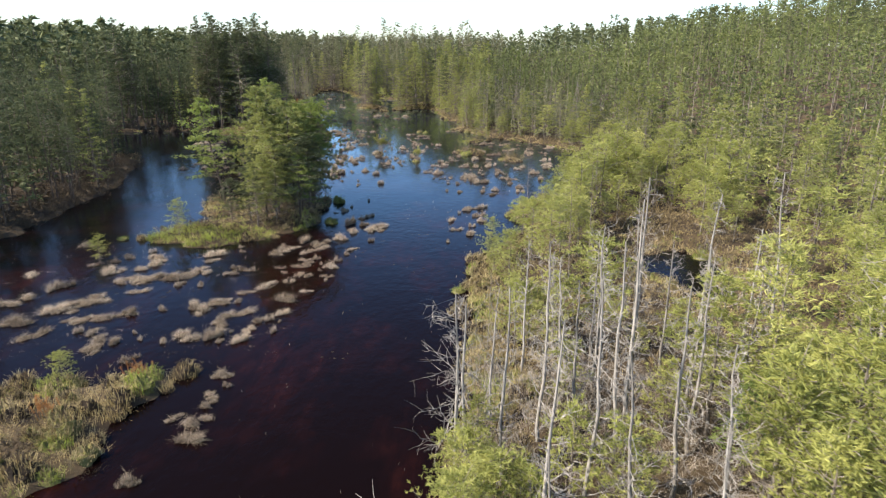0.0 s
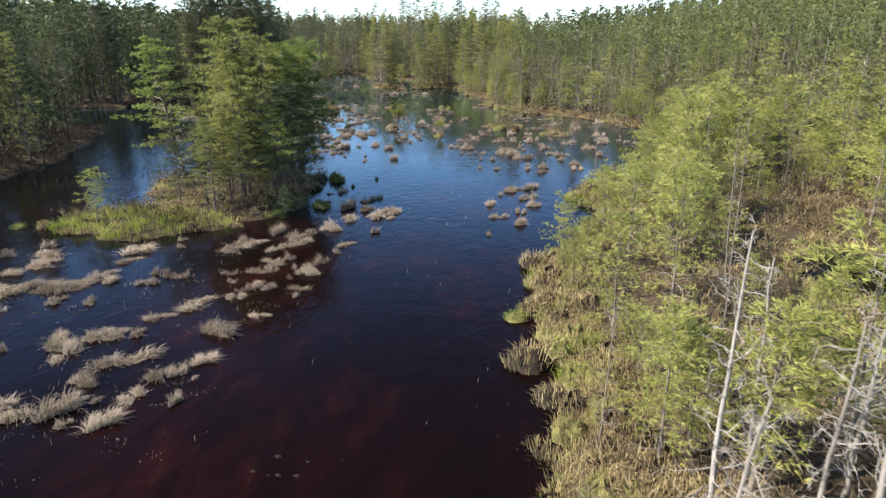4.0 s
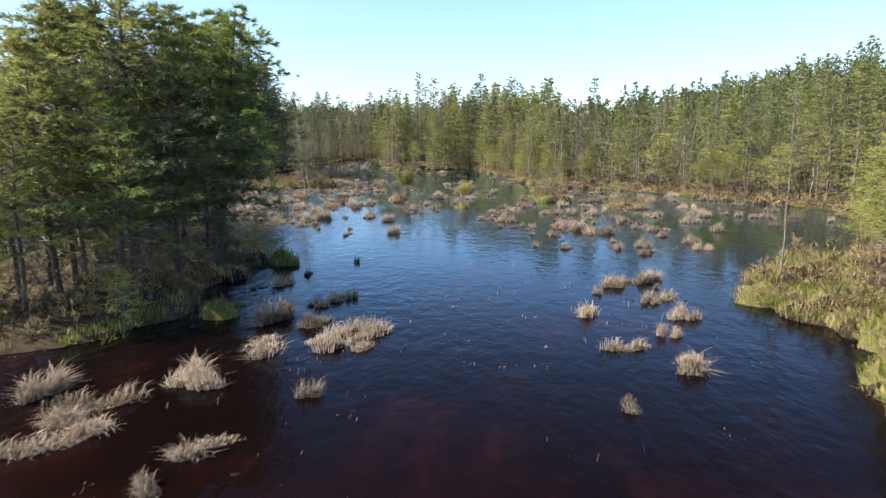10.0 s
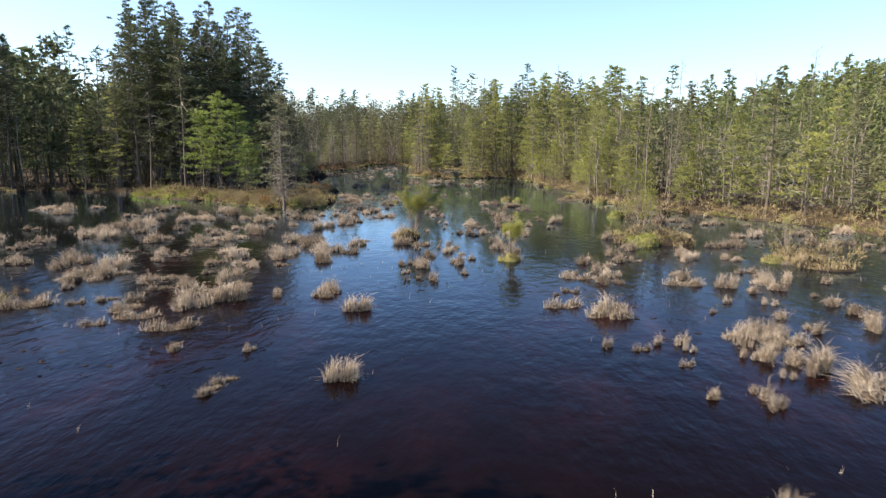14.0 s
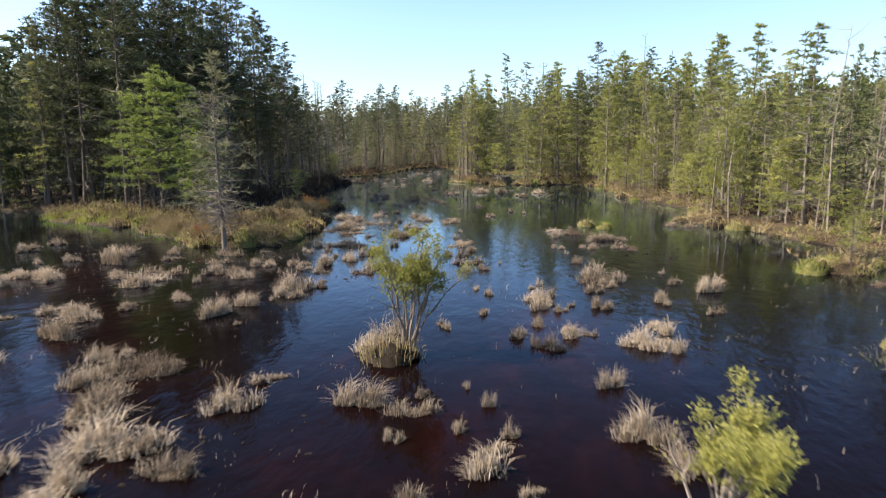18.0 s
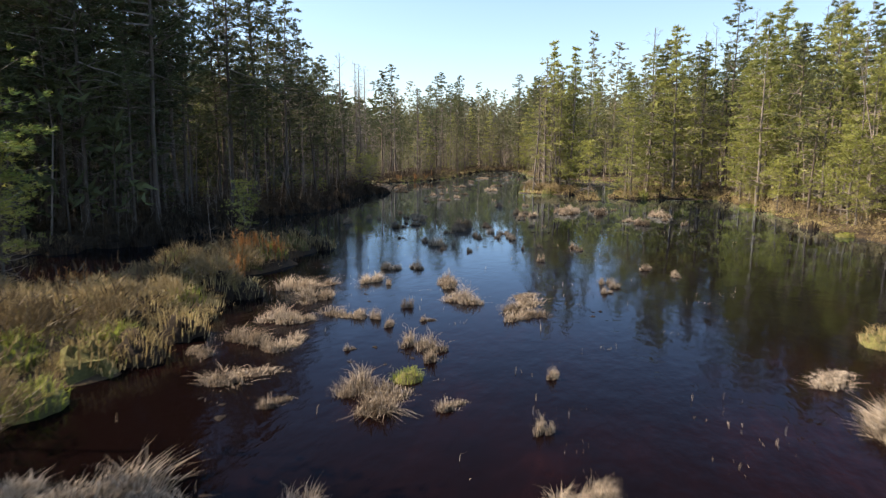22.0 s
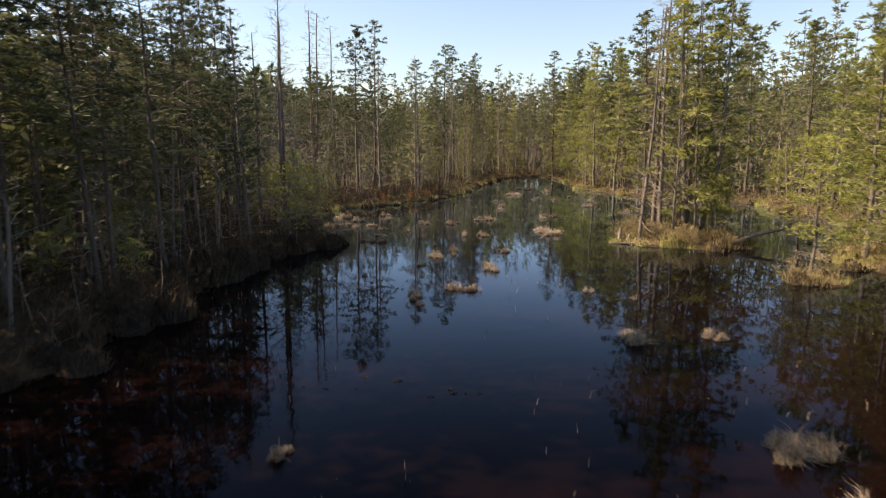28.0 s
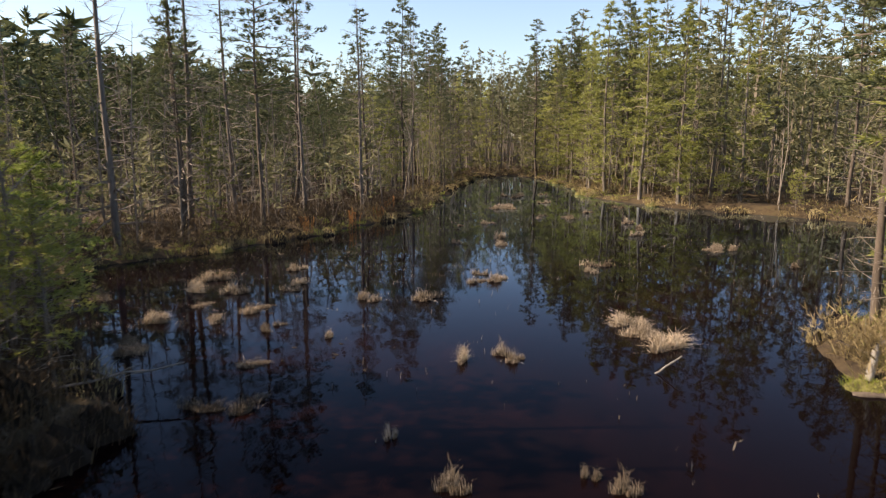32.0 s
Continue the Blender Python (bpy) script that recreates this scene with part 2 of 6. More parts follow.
RUST = foliage("rusty_fern", (0.17, 0.075, 0.03), (0.35, 0.17, 0.065), (0.5, 0.29, 0.12), 0.3)


# ---- builders ----
class Geo:
    """Gathers triangles and makes one mesh of them."""

    def __init__(self):
        self.v, self.f, self.n = [], [], 0

    def add(self, v, f):
        v = np.asarray(v, float).reshape(-1, 3)
        self.v.append(v)
        self.f.append(np.asarray(f, np.int64).reshape(-1, 3) + self.n)
        self.n += len(v)

    def tube(self, pts, radii, sides=5):
        """A tapering limb along pts."""
        pts, radii = np.asarray(pts, float), np.asarray(radii, float)
        k = len(pts)
        way = np.gradient(pts, axis=0)
        way /= np.linalg.norm(way, axis=1, keepdims=True) + 1e-9
        ref = np.where(np.abs(way[:, 2:]) > 0.9, [[1.0, 0.0, 0.0]], [[0.0, 0.0, 1.0]])
        a = np.cross(way, ref)
        a /= np.linalg.norm(a, axis=1, keepdims=True) + 1e-9
        b = np.cross(way, a)
        ang = np.arange(sides) * 2 * np.pi / sides
        ring = pts[:, None] + radii[:, None, None] * (np.cos(ang)[None, :, None] * a[:, None] + np.sin(ang)[None, :, None] * b[:, None])
        i, j = np.meshgrid(np.arange(k - 1), np.arange(sides), indexing="ij")
        p, q = i * sides + j, i * sides + (j + 1) % sides
        f = np.stack([np.stack([p, q, q + sides], -1), np.stack([p, q + sides, p + sides], -1)], 2)
        self.add(ring, f)

    def tufts(self, rng, pos, way, size, count, spread, width, flat=1.0):
        """count small wedges from each place, fanned about its way: needles, leaf sprays."""
        k = len(pos)
        if not k:
            return
        d = way[:, None] + spread * rng.normal(size=(k, count, 3)) * [1, 1, flat]
        d /= np.linalg.norm(d, axis=-1, keepdims=True) + 1e-9
        side = np.cross(d, rng.normal(size=(k, count, 3)))
        side /= np.linalg.norm(side, axis=-1, keepdims=True) + 1e-9
        ln = size[:, None, None] * rng.uniform(0.6, 1.25, (k, count, 1))
        root = pos[:, None] - d * ln * 0.15
        v = np.stack([root - side * ln * width * 0.5, root + d * ln * 0.5 + side * ln * width, root + d * ln * 1.35], 2).reshape(-1, 3)
        self.add(v, np.arange(len(v)))

    def blades(self, rng, base, lean, length, width, rise=1.0):
        """Grass blades of two pieces that arch over."""
        k = len(base)
        lean = lean / np.maximum(1.0, np.linalg.norm(lean, axis=1, keepdims=True) / 0.75)
        up = np.array([0, 0, 1.0])
        rise = np.broadcast_to(np.asarray(rise, float), (k,))[:, None]
        mid = base + (up * 0.92 * rise + lean * (0.35 + 0.6 * (1 - rise))) * length[:, None] * 0.58
        tip = base + (up * 0.70 * rise**1.5 + lean * (0.85 + 0.5 * (1 - rise))) * length[:, None]
        side = np.cross(up, lean) + 1e-6 * rng.normal(size=(k, 3)) + 0.6 * rng.normal(size=(k, 3)) * [1, 1, 0]
        side *= (width / (np.linalg.norm(side, axis=1) + 1e-9))[:, None]
        v = np.stack([base - side, base + side, mid - side * 0.7, mid + side * 0.7, tip], 1).reshape(-1, 3)
        o = np.arange(k)[:, None, None] * 5
        self.add(v, (o + np.array([[0, 1, 3], [0, 3, 2], [2, 3, 4]])).reshape(-1, 3))

    def dome(self, rng, rx, ry, h, rings=4, sides=11, sink=0.12, rough=0.18):
        """A lumpy low mound."""
        v = [[0, 0, h]]
        for r in range(1, rings + 1):
            u = r / rings
            for s in range(sides):
                a = s * 2 * math.pi / sides + r * 0.3
                k = 1 + rough * rng.normal()
                v.append([rx * u * k * math.cos(a), ry * u * k * math.sin(a), h * (1 - u**2.2) * (1 + 0.3 * rng.normal()) - sink * (u > 0.95)])
        f = [[0, 1 + s, 1 + (s + 1) % sides] for s in range(sides)]
        for r in range(rings - 1):
            for s in range(sides):
                p, q = 1 + r * sides + s, 1 + r * sides + (s + 1) % sides
                f += [[p, p + sides, q + sides], [p, q + sides, q]]
        self.add(v, f)

    def arrays(self):
        return np.concatenate(self.v), np.concatenate(self.f)

    def mesh(self, name, material, smooth=False):
        v, f = self.arrays()
        me = bpy.data.meshes.new(name)
        me.vertices.add(len(v))
        me.vertices.foreach_set("co", v.astype(np.float32).ravel())
        me.loops.add(f.size)
        me.loops.foreach_set("vertex_index", f.astype(np.int32).ravel())
        me.polygons.add(len(f))
        me.polygons.foreach_set("loop_start", np.arange(0, f.size, 3, dtype=np.int32))
        me.polygons.foreach_set("use_smooth", np.full(len(f), smooth, bool))
        me.update(calc_edges=True)
        me.materials.append(material)
        return me


def part(name, geo, material, parent, label="", smooth=False):
    ob = new(name, geo.mesh(name, material, smooth))
    ob.parent = parent
    if label:
        tagged(ob, label)
    return ob


def thing(name, label, category, group=""):
    return tagged(new(name), label, category, group)


def unit(v):
    return v / (np.linalg.norm(v, axis=-1, keepdims=True) + 1e-9)


def limb(rng, start, way, length, points=4, rise=0.0, wobble=0.12):
    """A path from start that bends by rise and wanders."""
    pts, p, d = [np.array(start, float)], np.array(start, float), unit(np.array(way, float))
    for _ in range(points - 1):
        d = unit(d + wobble * rng.normal(size=3) + np.array([0, 0, rise]))
        p = p + d * length / (points - 1)
        pts.append(p)
    return np.array(pts)


def along(path, t):
    """Places and ways at the shares t of a path."""
    k = np.clip(t * (len(path) - 1), 0, len(path) - 1.001)
    i = k.astype(int)
    return path[i] + (path[i + 1] - path[i]) * (k - i)[:, None], unit(path[i + 1] - path[i])


def conifer(rng, H, r0, start, R, branches, per, size, count, width, rise, shape, dead=10, sway=0.03, spread=0.55, fine=True):
    """Trunk, limbs and crown of a needle tree as three Geos. shape(u): the crown's reach from its foot (0) to its top (1)."""
    trunk, limbs, crown = Geo(), Geo(), Geo()
    n = 8 if fine else 4
    path = np.stack([np.cumsum(rng.normal(size=n)) * sway * H / n, np.cumsum(rng.normal(size=n)) * sway * H / n, np.linspace(-0.3, H, n)], 1)
    path[0, :2] = 0
    u = np.linspace(0, 1, n)
    trunk.tube(path, r0 * (1.25 * (u < 0.05) + (u >= 0.05)) * (1 - 0.93 * u) + 0.004, 7 if fine else 3)
    pos, way, sz = [], [], []
    for i in range(branches):
        w = (i + rng.random()) / branches
        z = start + (1 - start) * w**0.85
        p0, _ = along(path, np.array([0.3 / H + z * (1 - 0.3 / H)]))
        L = R * shape(w) * rng.uniform(0.42, 1.3)
        az = i * 2.4 + rng.normal() * 0.5
        d = np.array([math.cos(az), math.sin(az), rise + 0.35 * w + 0.15 * rng.normal()])
        br = limb(rng, p0[0], d, L, 4 if fine else 3, -0.07, 0.14)
        if fine:
            limbs.tube(br, np.linspace(max(0.008, 0.022 * L * r0 / 0.12), 0.004, 4), 3)
        k = max(2, int(per * (0.4 + 0.6 * L / R)))
        # needles sit in flat clumps along the bough, with gaps between the clumps
        knots = max(2, round((5 if fine else 3) * L / R))
        at = np.clip(np.linspace(0.34, 1.0, knots) + rng.normal(size=knots) * 0.05, 0.15, 1)
        cc, cd = along(br, at)
        across = unit(np.cross(cd, [0, 0, 1.0]))
        cc = cc + across * rng.normal(size=(knots, 1)) * 0.2 * L * np.sqrt(at)[:, None]
        w_of = rng.integers(0, knots, k)
        wide = 0.04 + 0.085 * L
        off = rng.normal(size=(k, 3)) * [wide, wide, 0.34 * wide]
        pos.append(cc[w_of] + off)
        way.append(unit(cd[w_of] * [1, 1, 0.4] + 0.5 * unit(off) * [1, 1, 0.3] + [0, 0, 0.16]))
        sz.append(size * rng.uniform(0.7, 1.2, k))
    k = 9
    drop = rng.uniform(0, 0.09, (k, 1))
    pos.append(np.repeat(path[-1:], k, 0) - drop * H * [[0, 0, 1]])
    way.append(unit(rng.normal(size=(k, 3)) * [0.6, 0.6, 0.1] * (0.3 + 8 * drop) + [0, 0, 0.6]))
    sz.append(np.full(k, size * 0.5))
    crown.tufts(rng, np.concatenate(pos), np.concatenate(way), np.concatenate(sz), count, spread, width, 0.75)
    for i in range(dead):
        z = rng.uniform(0.12, start + 0.15)
        p0, _ = along(path, np.array([z]))
        az = rng.uniform(0, 6.28)
        L = R * rng.uniform(0.25, 0.75)
        br = limb(rng, p0[0], (math.cos(az), math.sin(az), rng.uniform(-0.2, 0.35)), L, 3, 0.0, 0.2)
        limbs.tube(br, [0.013, 0.008, 0.003], 3)
        if fine:
            for _ in range(2):
                q, qd = along(br, rng.uniform(0.3, 0.8, 1))
                limbs.tube(limb(rng, q[0], qd[0] + 0.8 * rng.normal(size=3), L * 0.4, 3), [0.006, 0.004, 0.002], 3)
    if fine and dead:
        # the grey haze of dead twigs inside and below the crown
        k = 20 * dead
        zz, a = rng.uniform(0.08, 0.8, k), rng.uniform(0, 6.283, k)
        p0, _ = along(path, zz)
        out = np.stack([np.cos(a), np.sin(a), rng.uniform(-0.3, 0.3, k)], 1)
        limbs.tufts(rng, p0 + out * R * rng.uniform(0.0, 0.6, (k, 1)) * (1 - 0.6 * zz[:, None]), out, rng.uniform(0.15, 0.4, k) * R * 0.5, 1, 0.5, 0.026)
    if not limbs.v:
        limbs.tube(path[-2:], [0.01, 0.003], 3)
    return trunk, limbs, crown


def bare(rng, H, r0, branches, reach, rise, from_share=0.25, twigs=3, sway=0.03, crook=0.2):
    """A leafless tree: trunk and limbs with twigs."""
    trunk, limbs = Geo(), Geo()
    n = 9
    path = np.stack([np.cumsum(rng.normal(size=n)) * sway * H / n, np.cumsum(rng.normal(size=n)) * sway * H / n, np.linspace(-0.3, H, n)], 1)
    path[0, :2] = 0
    u = np.linspace(0, 1, n)
    trunk.tube(path, r0 * (1 - 0.85 * u) + 0.004, 6)
    for i in range(branches):
        w = from_share + (1 - from_share) * (i + rng.random()) / branches
        p0, _ = along(path, np.array([w]))
        az = i * 2.4 + rng.normal() * 0.6
        L = reach * rng.uniform(0.4, 1.2) * (1.15 - 0.75 * w)
        br = limb(rng, p0[0], (math.cos(az), math.sin(az), rise + 0.3 * rng.normal()), L, 5, 0.03, crook)
        limbs.tube(br, np.linspace(max(0.007, r0 * 0.28 * (1.2 - w)), 0.003, 5), 3)
        for _ in range(twigs):
            q, qd = along(br, rng.uniform(0.25, 0.95, 1))
            limbs.tube(limb(rng, q[0], qd[0] + 0.8 * rng.normal(size=3), L * rng.uniform(0.2, 0.5), 3, 0.03, crook), [0.006, 0.004, 0.002], 3)
    return trunk, limbs


# ---- plan of the land ----
LEFT_Y = [-60, 0, 22, 35, 48, 60, 68, 76, 81, 84, 85, 86.2, 90, 95, 99, 103, 107, 113, 118.6, 122, 127, 131, 134, 144, 165, 178, 186]
LEFT_X = [-24, -26, -27, -25, -26.5, -31, -42, -52, -50, -41, -34.5, -28.2, -26.8, -28.1, -28.6, -28.2, -29.4, -31.4, -31.8, -38, -40.8, -38.6, -37.4, -36.2, -40, -42, -38]
RIGHT_Y = [-60, 0, 10, 21.6, 26, 27.7, 30.7, 33.4, 34.8, 36, 38.2, 39.3, 41, 42, 44.3, 48, 55, 62, 66, 70, 74, 78, 82, 86, 88.5, 92, 96, 99, 102, 112, 120, 130, 140, 146, 149, 151, 153, 156, 160.7, 170, 178, 186]
RIGHT_X = [0, 0.2, 0.3, 0.9, 1.3, 0.3, 1.1, 2.1, 3.0, 3.6, 3.9, 3.5, 3.0, 3.4, 4.9, 9, 14, 15, 13, 10.8, 8.6, 5.2, 1.6, -0.2, -2.2, -0.3, -0.9, -2.2, -4, -4.9, -6.9, -10, -13.3, -14.6, -20.5, -23.4, -25.4, -28, -29, -32, -35, -40]
# banks of land in the water: two ends and a half width
ISLANDS = [((-13.6, 35.0), (-10.6, 38.0), 2.2), ((-11.2, 38.0), (-12.6, 43.6), 2.0), ((-15.6, 34.6), (-15.2, 35.2), 1.3),
           ((-15.5, 11.0), (-11.5, 15.5), 2.9), ((-10.0, 17.2), (-9.0, 18.6), 0.8),
           ((-30.5, 82.8), (-23.0, 80.8), 1.7), ((-22.6, 80.0), (-18.8, 77.2), 1.7), ((-18.9, 79.5), (-20.3, 83.9), 1.45), ((-21.2, 86.9), (-21.9, 89.7), 1.3),
           ((-20.0, 123.6), (-17.9, 123.6), 1.6), ((-15.7, 117.0), (-15.4, 117.2), 0.75), ((-11.8, 123.0), (-8.5, 123.0), 2.0),
           ((0.9, 76.0), (1.6, 76.6), 0.8), ((-20.3, 125.0), (-19.6, 125.8), 1.0), ((-14.9, 36.0), (-12.9, 39.5), 1.3),
           ((-10.4, 37.6), (-10.6, 43.8), 1.5), ((-15.4, 40.5), (-16.3, 43.4), 1.0), ((-13.3, 120.8), (-12.6, 119.4), 0.9), ((-0.4, 67.8), (0.6, 66.4), 0.8), ((4.0, 64.4), (4.8, 62.6), 0.6)]


def wave(x, y, s, seed=0.0):
    return np.sin(x * s + 1.3 * np.sin(y * s * 0.8 + seed) + seed) * np.sin(y * s * 1.1 + 1.7 * np.sin(x * s * 0.7 + 2 * seed))


def inland(x, y):
    """About how far inside the land a place lies; below zero in the water."""
    x, y = np.asarray(x, float), np.asarray(y, float)
    d = np.maximum(np.interp(y, LEFT_Y, LEFT_X) - x, x - np.interp(y, RIGHT_Y, RIGHT_X))
    d = np.maximum(d, y - 184)
    pond = 1.9 - np.hypot(x - 10.8, (y - 30.3) * 0.5)
    d = np.minimum(d, -pond)
    for (ax, ay), (bx, by), r in ISLANDS:
        t = np.clip(((x - ax) * (bx - ax) + (y - ay) * (by - ay)) / ((bx - ax) ** 2 + (by - ay) ** 2), 0, 1)
        d = np.maximum(d, r - np.hypot(x - ax - t * (bx - ax), y - ay - t * (by - ay)))
    return d + 0.32 * wave(x, y, 1.1, 0.4) + 0.18 * wave(x, y, 2.9, 1.9)


def height(x, y):
    """The ground's height: peat banks a hand above the water, low hills behind."""
    d = inland(x, y)
    bank = 0.10 + 0.28 * np.clip(d / 1.6, 0, 1) + 0.10 * wave(x, y, 1.9, 0.7) * np.clip(d, 0, 1)
    far = np.maximum(np.abs(np.asarray(x) + 10 + 0.15 * np.asarray(y)) - 45, np.asarray(y) - 205)
    hill = 5.0 * np.clip(far / 90, 0, 1) ** 1.3 * (1 + 0.35 * wave(x, y, 0.02, 1.0))
    hill = hill + 7.0 * np.clip((np.asarray(x) - 20) / 45, 0, 1) ** 1.2 * np.clip((np.asarray(y) - 5) / 30, 0, 1)
    return np.where(d > 0, bank + hill, np.maximum(-0.7, d * 0.45 - 0.04))


def graded(lo, hi, step, reach):
    """Even steps from lo to hi, then ever wider ones out to reach."""
    out, g, v = [], step, hi
    while v < reach:
        g *= 1.35
        v += g
        out.append(v)
    low, g, v = [], step, lo
    while v > -reach:
        g *= 1.35
        v -= g
        low.append(v)
    return np.array(low[::-1] + list(np.arange(lo, hi + 1e-6, step)) + out)


gx, gy = graded(-62, 30, 0.7, 3500), graded(-8, 192, 0.7, 3500)
GX, GY = np.meshgrid(gx, gy, indexing="ij")
land = Geo()
i, j = np.meshgrid(np.arange(len(gx) - 1), np.arange(len(gy) - 1), indexing="ij")
a, w = i * len(gy) + j, len(gy)
land.add(np.stack([GX, GY, height(GX, GY)], -1), np.stack([np.stack([a, a + w, a + w + 1], -1), np.stack([a, a + w + 1, a + 1], -1)], 2))
ground = tagged(new("ground", land.mesh("ground", PEAT, True)), "brown peaty bog ground with leaf litter and moss", "ground", kind="structure")

sheet = Geo()
sheet.add([[-70, -70, 0], [32, -70, 0], [32, 190, 0], [-70, 190, 0]], [[0, 1, 2], [0, 2, 3]])
water = tagged(new("water", sheet.mesh("water", WATER)), "dark tea-brown bog water mirroring the blue sky", "water", kind="structure")


# ---- trees: kinds ----
def tree_of(name, label, category, geos, materials, names=("trunk", "branchwork", "crown"), group=""):
    root = thing(name, label, category, group)
    for g, m, n in zip(geos, materials, names):
        part(n, g, m, root, smooth=n == "trunk")
    return root


def make_tall_pine(seed, fine=True):
    rng = np.random.default_rng(seed)
    H = rng.uniform(12.0, 14.5)
    return H, conifer(rng, H, 0.115, rng.uniform(0.22, 0.40) if fine else rng.uniform(0.14, 0.32), 2.1, 58 if fine else 40, 21 if fine else 7, 0.19 if fine else 0.32, 10 if fine else 7,
                      0.135 if fine else 0.2, 0.1, lambda u: (1 - u) ** 0.75 * (0.6 + 0.5 * min(1, u * 4)) + 0.06, 26 if fine else 0, 0.03, 0.55, fine)


def make_cedar(seed, fine=True):
    rng = np.random.default_rng(seed)
    H = rng.uniform(7.6, 9.6)
    return H, conifer(rng, H, 0.085, rng.uniform(0.02, 0.08), 1.65, 64 if fine else 40, 20 if fine else 7, 0.165 if fine else 0.29, 10 if fine else 7,
                      0.13 if fine else 0.18, 0.12, lambda u: (1 - u) ** 0.85 * (0.65 + 0.45 * min(1, u * 5)) + 0.05, 24 if fine else 0, 0.03, 0.6, fine)


def make_young_cedar(seed):
    rng = np.random.default_rng(seed)
    H = rng.uniform(3.0, 4.0)
    return H, conifer(rng, H, 0.045, rng.uniform(0.14, 0.26), 1.0, 42, 18, 0.115, 10, 0.11, 0.4,
                      lambda u: (1 - u) ** 0.5 * (0.6 + 0.5 * min(1, u * 4)) + 0.16, 14, 0.06, 0.65)


def make_island_pine(seed):
    rng = np.random.default_rng(seed)
    H = rng.uniform(6.0, 6.9)
    return H, conifer(rng, H, 0.09, rng.uniform(0.16, 0.34), 2.05, 46, 32, 0.15, 14, 0.11, 0.15,
                      lambda u: (1 - u) ** 0.7 * (0.6 + 0.5 * min(1, u * 3)) + 0.1, 24, 0.05, 0.55)


PINES = [tree_of("pine_tree", "tall dark pine with a bare lower trunk on the bank", "tree", make_tall_pine(s)[1], (BARK_PINE, BARK_TWIG, PINE), group="bank pines") for s in range(11, 16)]
CEDARS = [tree_of("cedar_tree", "slim yellow-green cedar with grey dead lower twigs", "tree", make_cedar(s)[1], (BARK_CEDAR, BARK_TWIG, CEDAR_DULL if s == 22 else CEDAR), group="bank cedars") for s in range(21, 26)]
YOUNG = [tree_of("young_cedar", "young yellow-green cedar on the boggy bank", "tree", make_young_cedar(s)[1], (BARK_CEDAR, BARK_TWIG, CEDAR_FRESH), group="young cedars") for s in range(31, 36)]
ISLE = [tree_of("island_pine", "leafy green pine in the crowd on the grassy islet", "tree", make_island_pine(s)[1], (BARK_PINE, BARK_TWIG, PINE_BRIGHT if s == 42 else CEDAR if s % 2 else PINE), group="islet trees") for s in range(41, 46)]
BARES = []
for s in range(51, 55):
    rng = np.random.default_rng(s)
    BARES.append(tree_of("bare_tree", "leafless grey tree with thin upright twigs at the water", "tree", bare(rng, rng.uniform(8.5, 11), 0.052, 46, 1.35, 0.5, 0.14, 5), (BARK_GREY, BARK_TWIG), ("trunk", "branchwork"), "bare bank trees"))
SNAGS = []
for s in range(61, 66):
    rng = np.random.default_rng(s)
    SNAGS.append(tree_of("dead_tree", "bleached standing dead tree with broken limbs", "dead tree", bare(rng, rng.uniform(4.4, 5.6), 0.055, 46, 0.95, 0.2, 0.14, 6, 0.07, 0.4), (BARK_DEAD, BARK_DEAD), ("trunk", "branchwork"), "dead trees"))
MODELS = {"pine": PINES, "cedar": CEDARS, "young": YOUNG, "isle": ISLE, "bare": BARES, "snag": SNAGS}
USED = {k: 0 for k in MODELS}


def plant(kind, x, y, scale=1.0, lean=0.0, z=None, turn=None, which=None):
    """One tree of a kind: the first ones are the models themselves, the others copies."""
    models = MODELS[kind]
    n = USED[kind]
    USED[kind] += 1
    zz = float(height(x, y)) - 0.03 if z is None else z
    turn = random.uniform(0, 360) if turn is None else turn
    if n < len(models) and which is None:
        scale = 1.0
    m = pose(x, y, max(zz, -0.25), random.gauss(0, 1.2), lean + random.gauss(0, 1.2), turn) @ Matrix.Diagonal((scale, scale, scale, 1))
    if n < len(models) and which is None:
        models[n].matrix_basis = m
        return models[n]
    return copy_thing(models[random.randrange(len(models)) if which is None else which], m)


def sown(x0, x1, y0, y1, step, seed):
    """Places on a loose grid."""
    rng = np.random.default_rng(seed)
    xs, ys = np.meshgrid(np.arange(x0, x1, step), np.arange(y0, y1, step), indexing="ij")
    xs = (xs + rng.uniform(-0.48, 0.48, xs.shape) * step).ravel()
    ys = (ys + rng.uniform(-0.48, 0.48, ys.shape) * step).ravel()
    return rng, xs, ys, inland(xs, ys)


def near_island(x, y, extra=0.6):
    out = np.zeros(np.shape(x), bool)
    for (ax, ay), (bx, by), r in ISLANDS:
        t = np.clip(((x - ax) * (bx - ax) + (y - ay) * (by - ay)) / ((bx - ax) ** 2 + (by - ay) ** 2), 0, 1)
        out |= np.hypot(x - ax - t * (bx - ax), y - ay - t * (by - ay)) < r + extra
    return out


# each model stands once at its own size
for kind, spots in (("pine", ((-30.2, 98.4), (-31.0, 101.6), (-33.4, 104.8), (-33.6, 96.4), (-36.2, 94.6))), ("cedar", ((1.2, 92.4), (0.4, 99.0), (-0.6, 106.2), (2.6, 96.0), (-1.6, 112.4))),
                    ("bare", ((-38.8, 150.2), (-39.6, 156.0), (-42.0, 168.0), (-40.6, 162.2))), ("young", ((6.2, 40.4), (7.4, 43.2), (9.0, 46.0), (5.6, 33.2), (6.6, 36.8)))):
    for x, y in spots:
        plant(kind, x, y)

